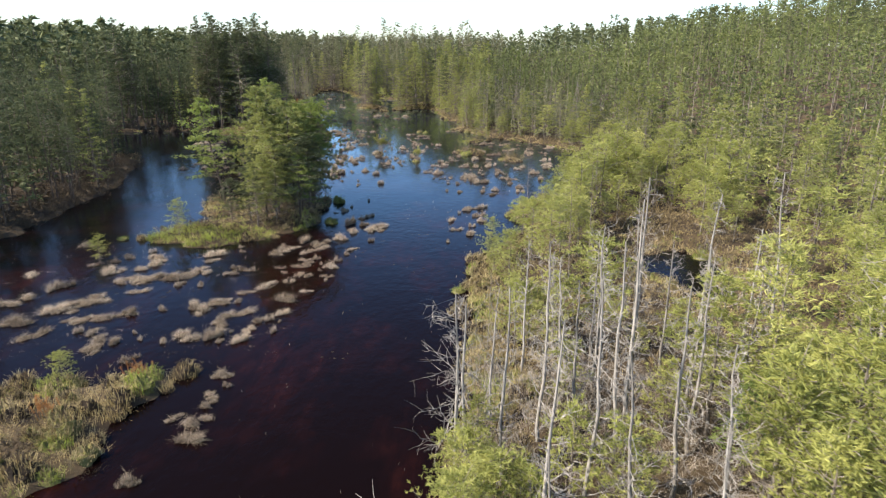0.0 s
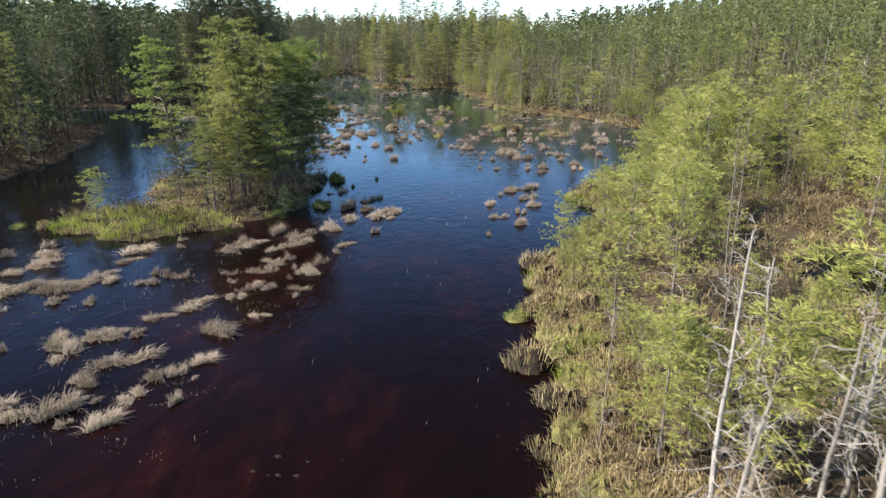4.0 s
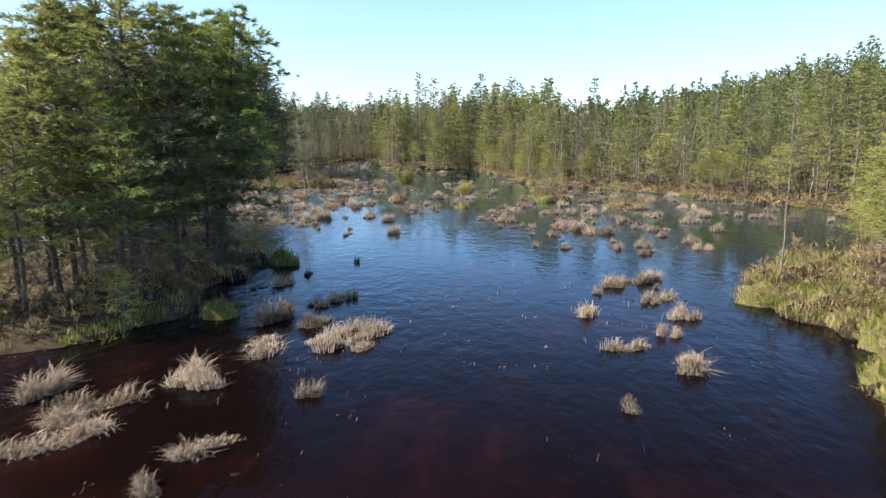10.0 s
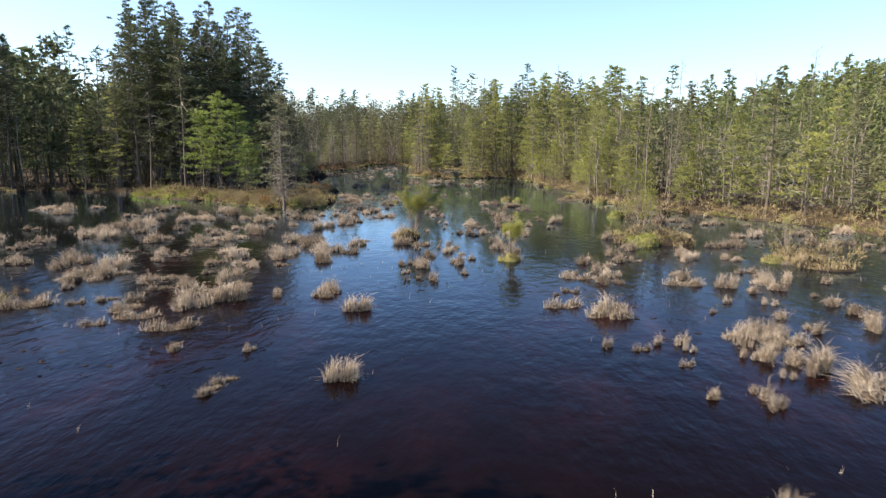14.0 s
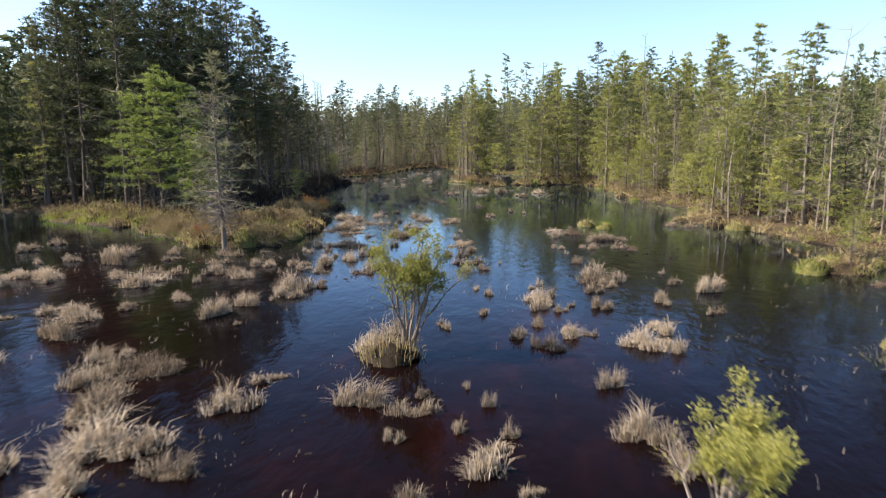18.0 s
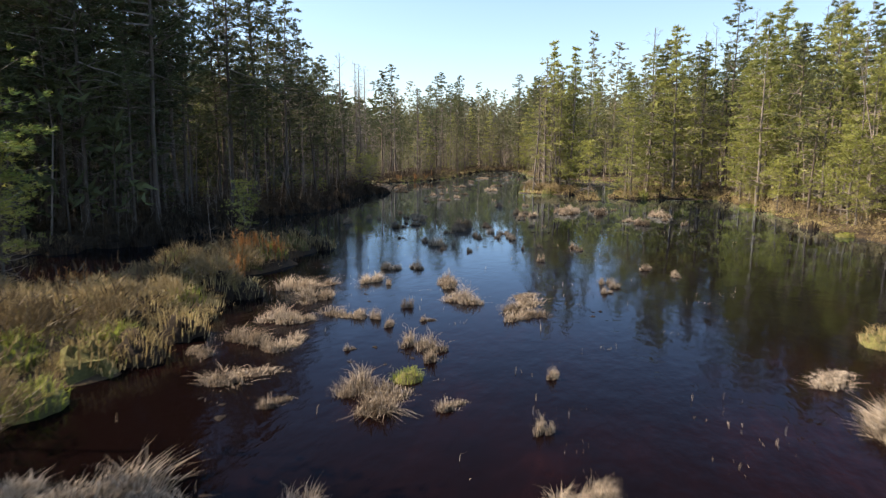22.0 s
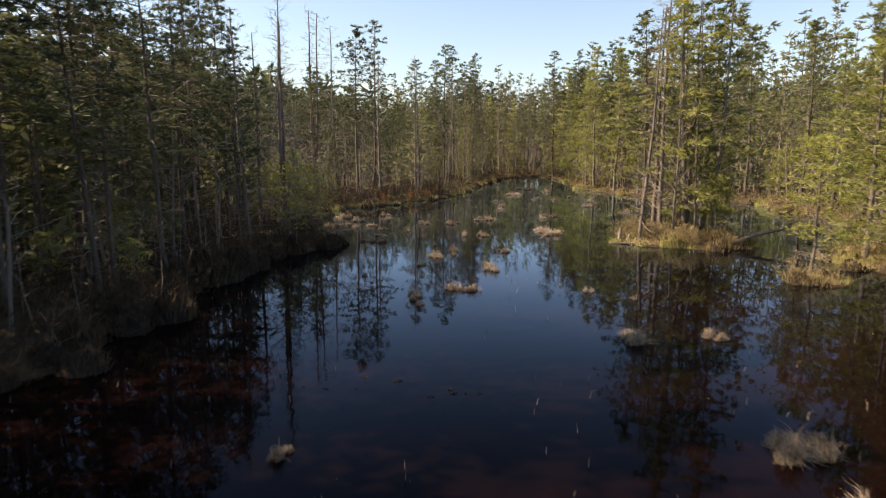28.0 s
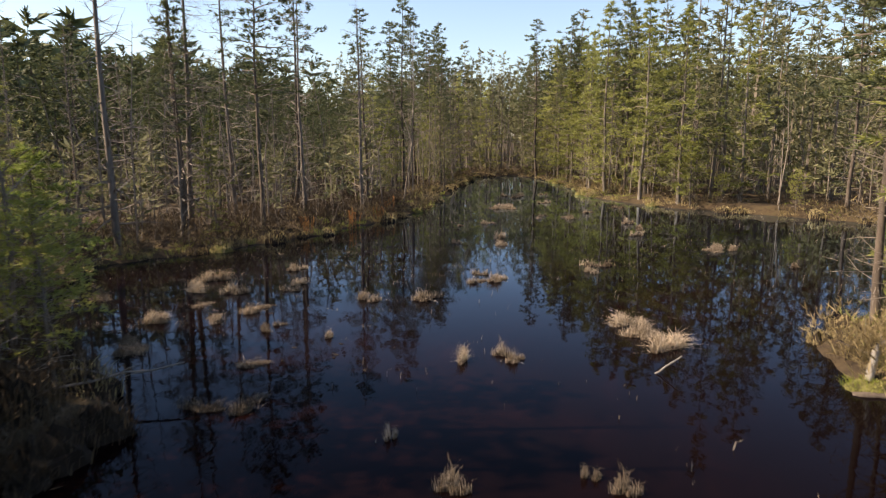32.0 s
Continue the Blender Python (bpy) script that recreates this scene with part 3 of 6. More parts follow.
# ---- trees: the wood on the west bank ----
rng, xs, ys, d = sown(-52, -17, 84, 131, 1.62, 1)
ok = (d > 0.7) & (d < 5.2) & ~near_island(xs, ys) & (xs < -22)
for x, y, k, e in zip(xs[ok], ys[ok], rng.random(ok.sum()), d[ok]):
    edge = 0.62 if e < 1.8 else 0.8 if e < 3.2 else 1.0
    low = 0.74 if y > 111 else 1.0
    if y > 119:
        if k < 0.8:
            plant("bare" if k < 0.62 else "cedar" if k < 0.7 else "pine", x, y, rng.uniform(0.75, 1.0) * edge * 0.85)
        continue
    plant("pine" if k < 0.6 else "bare" if k < 0.86 else "cedar", x, y, rng.uniform(0.8, 1.05) * edge * low)
rng, xs, ys, d = sown(-50, -26, 84, 97, 1.9, 66)
ok = (d > 0.9) & (d < 9) & ~near_island(xs, ys) & (rng.random(len(xs)) < 0.8)
for x, y, k in zip(xs[ok], ys[ok], rng.random(ok.sum())):
    plant("pine", x, y, rng.uniform(0.82, 1.06) * (1.0 if x > -40 else 0.68))
rng, xs, ys, d = sown(-54, -24, 97, 118, 2.5, 62)
ok = (d > 4.6) & (d < 12) & ~near_island(xs, ys)
for x, y, k in zip(xs[ok], ys[ok], rng.random(ok.sum())):
    plant("pine" if k < 0.6 else "cedar", x, y, rng.uniform(0.5, 0.7) if k < 0.6 else rng.uniform(0.7, 1.0))
rng, xs, ys, d = sown(-50, -30, 131, 184, 2.1, 2)
ok = (d > np.where(ys < 152, 1.5, 0.3)) & (d < 4.9) & (xs < -30)
for x, y, k in zip(xs[ok], ys[ok], rng.random(ok.sum())):
    if y > 160 or rng.random() < 0.62:
        plant("bare" if k < 0.45 else "pine" if k < 0.8 else "cedar", x, y, rng.uniform(0.64, 0.92) * (1.25 if y > 160 else 0.98))
rng, xs, ys, d = sown(-56, -24, 46, 88, 2.25, 22)
ok = (d > 0.2) & (d < 4.2) & ~near_island(xs, ys, 0.5) & (xs < -26)
for x, y, k in zip(xs[ok], ys[ok], rng.random(ok.sum())):
    plant("cedar" if k < 0.3 else "pine", x, y, (rng.uniform(0.95, 1.3) if k < 0.3 else rng.uniform(0.7, 0.9)) * (0.75 if y < 73 else 0.95))
rng, xs, ys, d = sown(-34, -23, 10, 50, 1.7, 24)
ok = (d > 0.0) & (d < 2.2) & (xs < -23)
for x, y in zip(xs[ok], ys[ok]):
    plant("pine", x, y, rng.uniform(0.3, 0.6))
rng, xs, ys, d = sown(-42, -24, 94, 128, 1.8, 27)
ok = (d > 0.6) & (d < 4.6) & (rng.random(len(xs)) < 0.5)
for x, y in zip(xs[ok], ys[ok]):
    plant("young", x, y, rng.uniform(0.35, 0.85))
# the spit with its lone grey cedar, a bright pine beside it and taller pines at its root
rng = np.random.default_rng(47)
grey = tree_of("grey_cedar", "half-dead grey cedar with a haze of bare twigs", "tree", conifer(rng, 6.2, 0.075, 0.14, 1.45, 72, 10, 0.2, 5, 0.1, 0.15, lambda u: (1 - u) ** 0.7 + 0.1, 130, 0.03, 0.6), (BARK_CEDAR, BARK_TWIG, CEDAR_DULL))
grey.matrix_basis = pose(-18.2, 75.6, 0.25)
plant("bare", -18.9, 76.6, 0.56)
for x, y, s in ((-25.4, 81.7, 0.98), (-26.6, 82.0, 0.8), (-24.3, 81.9, 0.9), (-23.0, 81.0, 0.55)):
    plant("isle", x, y, s, which=1)
for x, y, s in ((-23.5, 82.5, 0.5), (-29.5, 84.4, 1.02), (-31, 86, 0.95), (-32.6, 84.8, 0.9), (-33.4, 87, 1.0), (-30, 89.0, 1.0), (-22.6, 89.6, 0.3), (-28, 91.5, 1.0), (-33, 90.5, 1.05), (-31, 93, 1.0), (-36, 88, 1.0), (-35.2, 91, 1.05), (-38, 90, 0.95)):
    plant("pine" if s > 0.6 else "young", x, y, s if s > 0.6 else s * 2)

POLE_PINES = []
for s in range(66, 69):
    rng = np.random.default_rng(s)
    POLE_PINES.append(tree_of("bare_pine", "tall bare grey pine trunk with many dead side twigs", "dead tree", bare(rng, rng.uniform(11.0, 12.5), 0.12, 84, 1.75, 0.08, 0.10, 6, 0.025, 0.22), (BARK_GREY, BARK_TWIG), ("trunk", "branchwork"), "bare pines by the water"))
MODELS["pole"], USED["pole"] = POLE_PINES, 0
for x, y, s in ((-40.7, 128.0, 1.0), (-40.8, 131.2, 1.0), (-42.3, 136.5, 0.95), (-32.8, 116.8, 0.66), (-33.4, 117.4, 0.7), (-41.6, 132.6, 1.0), (-36.0, 115.6, 0.7), (-33.0, 114.9, 0.64),
                (-35.0, 118.2, 0.66), (-20.6, 122.7, 0.7), (-19.9, 123.9, 0.86), (-18.9, 124.3, 0.82), (-20.2, 124.6, 0.78), (-12.2, 124.4, 1.0), (-39.6, 138.0, 0.8), (-38.4, 141.6, 0.85)):
    plant("pole", x, y, s)
plant("isle", -35.4, 120.6, 0.55, which=1)
plant("isle", -37.6, 119.8, 0.7, which=1)

# ---- trees: the crowded islet ----
rng, xs, ys, d = sown(-16.5, -8.6, 33.6, 46, 1.15, 3)
ok = (d > 0.65) & near_island(xs, ys, 0.1) & (xs > -13.5) & (ys > 36.1)
core = np.where(ok)[0]
low_edge = (xs > -13.4) & (((xs < -11.5) & (ys < 38.4)) | ((xs < -10.6) & (ys < 37.0)))
core = core[np.argsort(low_edge[core], kind="stable")]
for x, y, e in zip(xs[core], ys[core], low_edge[core]):
    plant("isle", x, y, (0.55 if e else 1.02 if y > 39.5 else 0.86) * rng.uniform(0.8, 1.08), rng.normal() * 3)
plant("isle", -16.2, 43.2, 1.0, -9, turn=0, which=1)
for x, y, s in ((-9.9, 42.4, 0.72), (-10.2, 44.2, 0.98), (-9.6, 40.2, 0.8), (-11.0, 45.0, 0.95), (-9.4, 38.4, 0.6)):
    plant("isle", x, y, s)
plant("young", -15.3, 34.4, 0.6)
plant("young", -9.0, 37.2, 0.36)
plant("young", -17.6, 30.6, 0.5)
plant("young", -11.6, 18.4, 0.45)

# ---- trees: the boggy east bank, low young cedars by the water and taller ones behind ----
rng, xs, ys, d = sown(0.6, 16, 3, 52, 1.35, 4)
ok = (d > 0.55) & (d < 7.5) & ~((xs > 6.8) & (xs < 12.2) & (ys > 21.5) & (ys < 36))
for x, y, k, e in zip(xs[ok], ys[ok], rng.random(ok.sum()), d[ok]):
    if 8.5 < y < 19.5 and x < 6.5:
        if k < 0.12 and x > 2.2:
            plant("young", x, y, rng.uniform(0.5, 0.8))
    elif k < 0.07:
        plant("bare", x, y, rng.uniform(0.3, 0.55))
    elif k < 0.52:
        low = 0.42 if 5.6 < x < 11.5 and 16.5 < y < 27 else 1.0
        plant("young", x, y, rng.uniform(0.5, 1.0) * (0.8 if e < 1.6 else 1.15 if e < 4 else 1.5) * low)
for x, y, s in ((1.5, 14.2, 0.9), (2.1, 11.4, 1.0), (2.6, 15.8, 0.94), (3.3, 13.0, 1.05), (3.2, 17.6, 0.9), (4.2, 15.0, 1.1), (4.4, 18.4, 1.05), (4.9, 16.6, 1.2), (5.2, 13.6, 1.0), (5.6, 18.8, 1.15), (6.2, 15.4, 1.0), (6.8, 17.4, 0.9), (7.6, 19.6, 1.1), (8.4, 18.0, 1.15), (2.4, 19.4, 0.85), (3.4, 20.8, 0.8), (6.2, 21.2, 0.95), (1.9, 9.0, 0.8), (10.4, 20.5, 1.2), (11.5, 17, 1.3), (5.0, 10.5, 0.85), (1.3, 16.6, 0.8), (3.9, 11.8, 0.9), (5.8, 12.2, 0.95), (6.6, 19.6, 0.85), (4.6, 20.4, 0.8), (2.9, 18.2, 0.75), (7.4, 16.0, 0.9), (3.6, 16.2, 0.95)):
    plant("snag", x, y, s)
for seed, x, y, tall in ((71, 0.5, 13.7, 5.0), (72, 0.75, 14.5, 4.5)):
    rng = np.random.default_rng(seed)
    big = tree_of("dead_tree", "bleached dead tree with long crooked limbs over the water", "dead tree", bare(rng, tall, 0.065, 34, 1.6, 0.15, 0.34, 7, 0.05, 0.4), (BARK_DEAD, BARK_DEAD), ("trunk", "branchwork"), "dead trees")
    big.matrix_basis = pose(x, y, 0.15)
for x, y, s in ((1.6, 7.6, 0.7), (3.0, 6.6, 0.8), (4.6, 7.4, 0.85), (6.4, 8.4, 0.9), (2.2, 5.2, 0.8), (7.6, 10.4, 1.2), (8.6, 13.6, 1.35), (9.8, 11.4, 1.4), (8.8, 8.2, 1.2), (10.6, 15.2, 1.4), (11.4, 9.6, 1.5), (7.2, 12.6, 1.0), (12.2, 13.0, 1.6), (12.8, 17.6, 1.6), (9.4, 16.6, 0.8), (5.6, 23.6, 0.6), (0.9, 6.6, 0.85), (1.4, 5.6, 0.9), (2.8, 5.4, 0.95), (3.8, 5.8, 0.9), (5.4, 6.4, 1.0), (0.7, 12.9, 0.72), (1.3, 12.1, 0.78), (2.9, 13.2, 0.75), (2.0, 11.9, 0.66), (4.0, 12.4, 0.8), (9.3, 17.2, 0.85)):
    plant("young", x, y, s)
rng, xs, ys, d = sown(7, 24, 4, 56, 2.9, 61)
ok = (d > 6.2) & (np.hypot(xs - 10.8, (ys - 30) * 0.6) > 3.8) & (xs > 10.5 - 0.05 * ys)
for x, y, k in zip(xs[ok], ys[ok], rng.random(ok.sum())):
    plant("cedar" if k < 0.8 else "bare" if k < 0.9 else "pine", x, y, rng.uniform(0.5, 0.75) * np.interp(x, [8, 24], [0.85, 1.2]) * (0.7 if k > 0.9 else 1))
for x, y, s in ((0.7, 11.2, 0.85), (0.8, 12.6, 0.8), (0.9, 14.4, 0.6)):
    plant("young", x, y, s)
plant("isle", 7.0, 14.2, 0.42, which=1)
plant("isle", 8.2, 6.6, 0.45, which=1)
# ---- trees: the east bank upstream ----
rng, xs, ys, d = sown(-14, 24, 60, 139, 1.85, 5)
ok = (d > 0.35) & (d < np.where((ys > 98) & (ys < 139), 8.0, 5.0)) & ~near_island(xs, ys, 0.3)
for x, y, k in zip(xs[ok], ys[ok], rng.random(ok.sum())):
    tall = np.interp(y, [60, 100, 110, 139], [0.8, 0.84, 1.26, 1.36])
    plant("cedar" if k < 0.66 else "bare" if k < 0.86 else "pine", x, y, rng.uniform(0.76, 1.06) * (0.66 if k >= 0.86 else 0.9 if k >= 0.66 else 1) * tall)
rng, xs, ys, d = sown(-42, -12, 139, 184, 2.1, 6)
ok = (d > 0.5) & (d < 4.6) & (xs > -36)
for x, y, k in zip(xs[ok], ys[ok], rng.random(ok.sum())):
    plant("cedar" if k < 0.5 else "bare" if k < 0.72 else "pine", x, y, rng.uniform(0.85, 1.1) * (1.32 if k < 0.5 else 0.92))
rng, xs, ys, d = sown(-22, 16, 62, 152, 1.5, 23)
ok = (d > 0.25) & (d < 1.9) & ~near_island(xs, ys, 0.3) & (xs > np.interp(ys, RIGHT_Y, RIGHT_X) - 0.2) & (rng.random(len(xs)) < 0.52)
for x, y in zip(xs[ok], ys[ok]):
    plant("young", x, y, rng.uniform(0.45, 1.3))
plant("pine", -6.9, 122.6, 0.97)
for kind, x, y, s in (("pine", -20.6, 125.2, 0.72), ("bare", -19.4, 123.2, 0.95), ("cedar", -18.3, 124.6, 1.05), ("bare", -18.6, 123.4, 0.9), ("cedar", -19.3, 125.2, 1.1), ("bare", -20.3, 125.6, 1.0), ("young", -17.9, 123.4, 0.8)):
    plant(kind, x, y, s)
plant("young", -15.5, 117.2, 1.1)
for x, y, s in ((-19.0, 124.0, 1.25), (-18.0, 124.0, 1.2), (-7.0, 120.4, 1.2), (-12.2, 121.2, 1.2), (-9.0, 121.0, 1.25), (-10.8, 124.2, 1.35)):
    if inland(x, y) > 0.2:
        plant("cedar", x, y, s)
for x, y, s in ((-12.0, 123.0, 1.0), (-10.2, 122.2, 1.1), (-8.4, 123.2, 1.0)):
    plant("cedar", x, y, s * 1.28)
rng = np.random.default_rng(63)
for x, y in zip(rng.uniform(-14, 0, 26), rng.uniform(103, 134, 26)):
    if inland(x, y) > 0.4:
        plant("bare", x, y, rng.uniform(0.95, 1.35))
for x, y, s in ((-13.4, 121.0, 1.05), (-12.9, 119.8, 0.8), (-10.6, 125.4, 1.3)):
    plant("cedar", x, y, s)
plant("young", 1.0, 76.2, 0.62)
plant("young", 2.2, 79.5, 0.5)

# ---- deep woods: too many to count ----
def low_models(maker, seeds):
    out = []
    for s in seeds:
        t, _, c = maker(s, False)[1]
        out.append((t.arrays(), c.arrays()))
    return out


FAR_MODELS = []
for s in range(91, 95):
    r = np.random.default_rng(s)
    t, _, c = conifer(r, 12.5, 0.13, 0.25, 2.3, 30, 6, 0.44, 6, 0.22, 0.1, lambda u: (1 - u) ** 0.85 + 0.08, 0, 0.03, 0.55, False)
    FAR_MODELS.append((t.arrays(), c.arrays()))
DISTANT = []
for s in range(191, 195):
    r = np.random.default_rng(s)
    t, _, c = conifer(r, 12.5, 0.13, 0.3, 2.3, 16, 4, 1.15, 3, 0.3, 0.1, lambda u: (1 - u) ** 0.85 + 0.08, 0, 0.03, 0.55, False)
    DISTANT.append((t.arrays(), c.arrays()))
SAPLINGS = []
for s in range(96, 100):
    r = np.random.default_rng(s)
    t, _, c = conifer(r, 2.7, 0.03, 0.08, 0.75, 16, 4, 0.34, 3, 0.2, 0.2, lambda u: (1 - u) ** 0.7 + 0.1, 0, 0.06, 0.6, False)
    SAPLINGS.append((t.arrays(), c.arrays()))
LOW_PINE, LOW_CEDAR = low_models(make_tall_pine, range(71, 76)), low_models(make_cedar, range(81, 86))


def woods(name, label, xs, ys, models, scales, seed, leaf, wood):
    rng = np.random.default_rng(seed)
    trunks, crowns = Geo(), Geo()
    zs = height(xs, ys)
    pick = rng.integers(0, len(models), len(xs))
    for n, pair in enumerate(models):
        w = np.where(pick == n)[0]
        if not len(w):
            continue
        a, s = rng.uniform(0, 6.283, len(w)), scales[w]
        wide = s * rng.uniform(0.75, 1.1, len(w))
        for geo, (v, f) in zip((trunks, crowns), pair):
            px = (v[None, :, 0] * np.cos(a)[:, None] - v[None, :, 1] * np.sin(a)[:, None]) * wide[:, None] + xs[w][:, None]
            py = (v[None, :, 0] * np.sin(a)[:, None] + v[None, :, 1] * np.cos(a)[:, None]) * wide[:, None] + ys[w][:, None]
            pz = v[None, :, 2] * s[:, None] + zs[w][:, None]
            geo.add(np.stack([px, py, pz], -1), f[None] + (np.arange(len(w)) * len(v))[:, None, None])
    root = tagged(new(name), label, "woods", kind="stuff")
    part("trunks", trunks, wood, root)
    part("crowns", crowns, leaf, root)


rng, xs, ys, d = sown(-95, -20, -18, 186, 2.25, 7)
ok = (d > 5.0) & (d < 32) & (xs < np.interp(ys, LEFT_Y, LEFT_X)) | ((d > 0.8) & (ys < 72) & (xs < -24) & (d < 40))
ok &= (ys > -1.26 * xs - 14) & (d < np.where(ys > 84, 26, 32))
ok &= ~((ys > 120) & (ys < 140) & (d < 16) & (rng.random(len(xs)) < 0.75))
size = rng.uniform(0.72, 1.0, len(xs)) * np.where((ys > 114) & (d < 13), 0.62, 1.0) * np.where(ys > 116, 0.8, 1.0) * np.where(ys < 76, 0.62, np.where((ys > 90) & (ys < 116), 0.6, 1.0))
deep = d > 15
woods("pine_woods", "dark pine wood behind the west bank", xs[ok & ~deep], ys[ok & ~deep], LOW_PINE, size[ok & ~deep], 8, PINE, BARK_PINE)
woods("pine_woods", "dark pine wood deep behind the west bank", xs[ok & deep], ys[ok & deep], FAR_MODELS, size[ok & deep], 8, PINE, BARK_PINE)
rng, xs, ys, d = sown(-56, -24, 84, 124, 1.85, 64)
ok = (d > np.where(ys < 94, 1.5, 3.2)) & (d < 13) & ~near_island(xs, ys) & (xs < -24)
woods("pine_thicket", "dense dark thicket of young pines in the western wood", xs[ok], ys[ok], LOW_CEDAR, rng.uniform(0.55, 0.85, ok.sum()) * np.where(ys[ok] > 112, 0.8, 1.0), 65, PINE, BARK_PINE)
rng, xs, ys, d = sown(-120, -50, -24, 200, 4.2, 19)
ok = (d > 31) & (xs < -50) & (ys > -1.26 * xs - 14)
woods("pine_woods", "pine wood reaching back over the low western rise", xs[ok], ys[ok], DISTANT, rng.uniform(0.85, 1.2, ok.sum()), 20, PINE, BARK_PINE)
rng, xs, ys, d = sown(0, 75, -22, 186, 3.15, 9)
ok = (d > 5.0) & (xs > 0) & ((ys > 4) | (xs > 9)) & ~((xs < 13) & (ys > 22) & (ys < 38)) & (np.hypot(xs - 34, ys - 92) > 6.5) & ~((ys < 56) & (xs < 24))
ok &= ~((ys > 98) & (ys < 139) & (d < 8.0)) & (ys > 1.57 * xs - 12)
tall = np.where(ys < 55, 0.62, np.where(ys > 104, 1.05, 0.76)) + 0.12 * np.clip((xs - 14) / 25, 0, 2)
mix = rng.random(len(xs)) < 0.72
size = tall * rng.uniform(0.62, 1.2, len(xs))
deep = d > np.where(ys < 60, 36, np.where(ys > 95, 25, 17))
near, back = ok & mix & ~deep, ok & mix & deep
woods("cedar_woods", "yellow-green cedar wood rising behind the east bank", xs[near], ys[near], LOW_CEDAR, size[near], 10, PINE_GREEN, BARK_CEDAR)
woods("cedar_woods", "yellow-green cedar wood on the eastern rise", xs[back], ys[back], FAR_MODELS, size[back] * 0.72, 10, PINE_GREEN, BARK_CEDAR)
woods("scattered_pines", "scattered dark pines in the cedar wood", xs[ok & ~mix], ys[ok & ~mix], LOW_PINE, (tall * rng.uniform(0.55, 0.8, len(xs)))[ok & ~mix], 11, PINE, BARK_PINE)
rng, xs, ys, d = sown(-70, 10, 150, 240, 3.1, 12)
ok = (d > 4.4) & ((ys > 186) | (xs > np.interp(ys, RIGHT_Y, RIGHT_X)) & (xs < 0))
front = ok & (ys < 205)
behind = ok & (ys >= 205)
woods("mixed_woods", "mixed grey-green wood closing the head of the stream", xs[front], ys[front], LOW_PINE[:2] + LOW_CEDAR[:3], rng.uniform(0.9, 1.25, front.sum()), 13, CEDAR_DULL, BARK_TWIG)
woods("mixed_woods", "mixed grey-green wood beyond the head of the stream", xs[behind], ys[behind], FAR_MODELS, rng.uniform(0.95, 1.25, behind.sum()), 13, CEDAR_DULL, BARK_TWIG)
# understorey: saplings and thin grey poles between the big trees
rng, xs, ys, d = sown(-80, 30, 16, 190, 2.3, 16)
ok = (d > np.where((ys > 92) & (ys < 128), 2.6, 1.0)) & ((xs < -22) | (ys > 56)) & (d < np.where(xs < -25, 34, 20)) & ~near_island(xs, ys, 0.5)
pick = rng.random(len(xs))
west = ok & (pick < 0.8) & (xs < -22) & (ys < 118)
other = ok & (pick < 0.62) & ~west
# western saplings take the darkest needle colour to imitate the wood's inner shade
woods("understorey", "dense understorey of saplings in the western wood, in dark needles for its shade", xs[west], ys[west], SAPLINGS, rng.uniform(0.8, 2.0, west.sum()), 17, PINE, BARK_PINE)
woods("understorey", "dense dim understorey of saplings", xs[other], ys[other], SAPLINGS, rng.uniform(0.7, 1.6, other.sum()), 17, CEDAR_DULL, BARK_TWIG)
rng, xs, ys, d = sown(6, 60, 8, 60, 1.9, 25)
ok = (d > 5.5) & (np.hypot(xs - 10.8, (ys - 30) * 0.6) > 3.4)
woods("understorey", "dense low saplings between the eastern cedars", xs[ok], ys[ok], SAPLINGS, rng.uniform(0.5, 1.2, ok.sum()), 26, CEDAR, BARK_TWIG)
poles = Geo()
rng, xs, ys, d = sown(-70, 30, 80, 192, 1.7, 18)
ok = (d > 0.8) & (d < 14) & ~near_island(xs, ys, 0.2) & (rng.random(len(xs)) < 0.62)
for x, y, z in zip(xs[ok], ys[ok], height(xs[ok], ys[ok])):
    tall = rng.uniform(3.5, 7.5)
    path = np.array([[x, y, z - 0.2], [x + rng.normal() * 0.2, y + rng.normal() * 0.2, z + tall * 0.5], [x + rng.normal() * 0.5, y + rng.normal() * 0.5, z + tall]])
    poles.tube(path, [0.045, 0.03, 0.008], 4)
    for _ in range(14):
        q, _w = along(path, rng.uniform(0.2, 0.98, 1))
        az = rng.uniform(0, 6.283)
        poles.tube(limb(rng, q[0], (math.cos(az), math.sin(az), rng.uniform(0, 0.9)), rng.uniform(0.4, 1.3), 3, 0, 0.15), [0.012, 0.008, 0.003], 3)
tagged(new("bare_poles", poles.mesh("bare_poles", BARK_TWIG)), "thin grey leafless poles crowding the wood", "trees", kind="stuff")
rng, xs, ys, d = sown(-330, 330, 0, 520, 7.3, 14)
ok = ((xs < -120) | (xs > 75) | (ys > 250) | ((ys > 186) & ((xs < -70) | (xs > 10)))) & (np.abs(xs + 0.25 * ys) < 70 + 0.75 * ys)
ok &= rng.random(len(xs)) < np.clip(150 / np.hypot(xs, ys - 20), 0.3, 1)
woods("far_woods", "distant dark green woods on low hills", xs[ok], ys[ok], DISTANT, rng.uniform(0.8, 1.12, ok.sum()) * np.where(xs[ok] < -90, 1.25, 1.0), 15, PINE, BARK_PINE)


# ---- sedge tussocks in the shallows ----
GEOS = {}


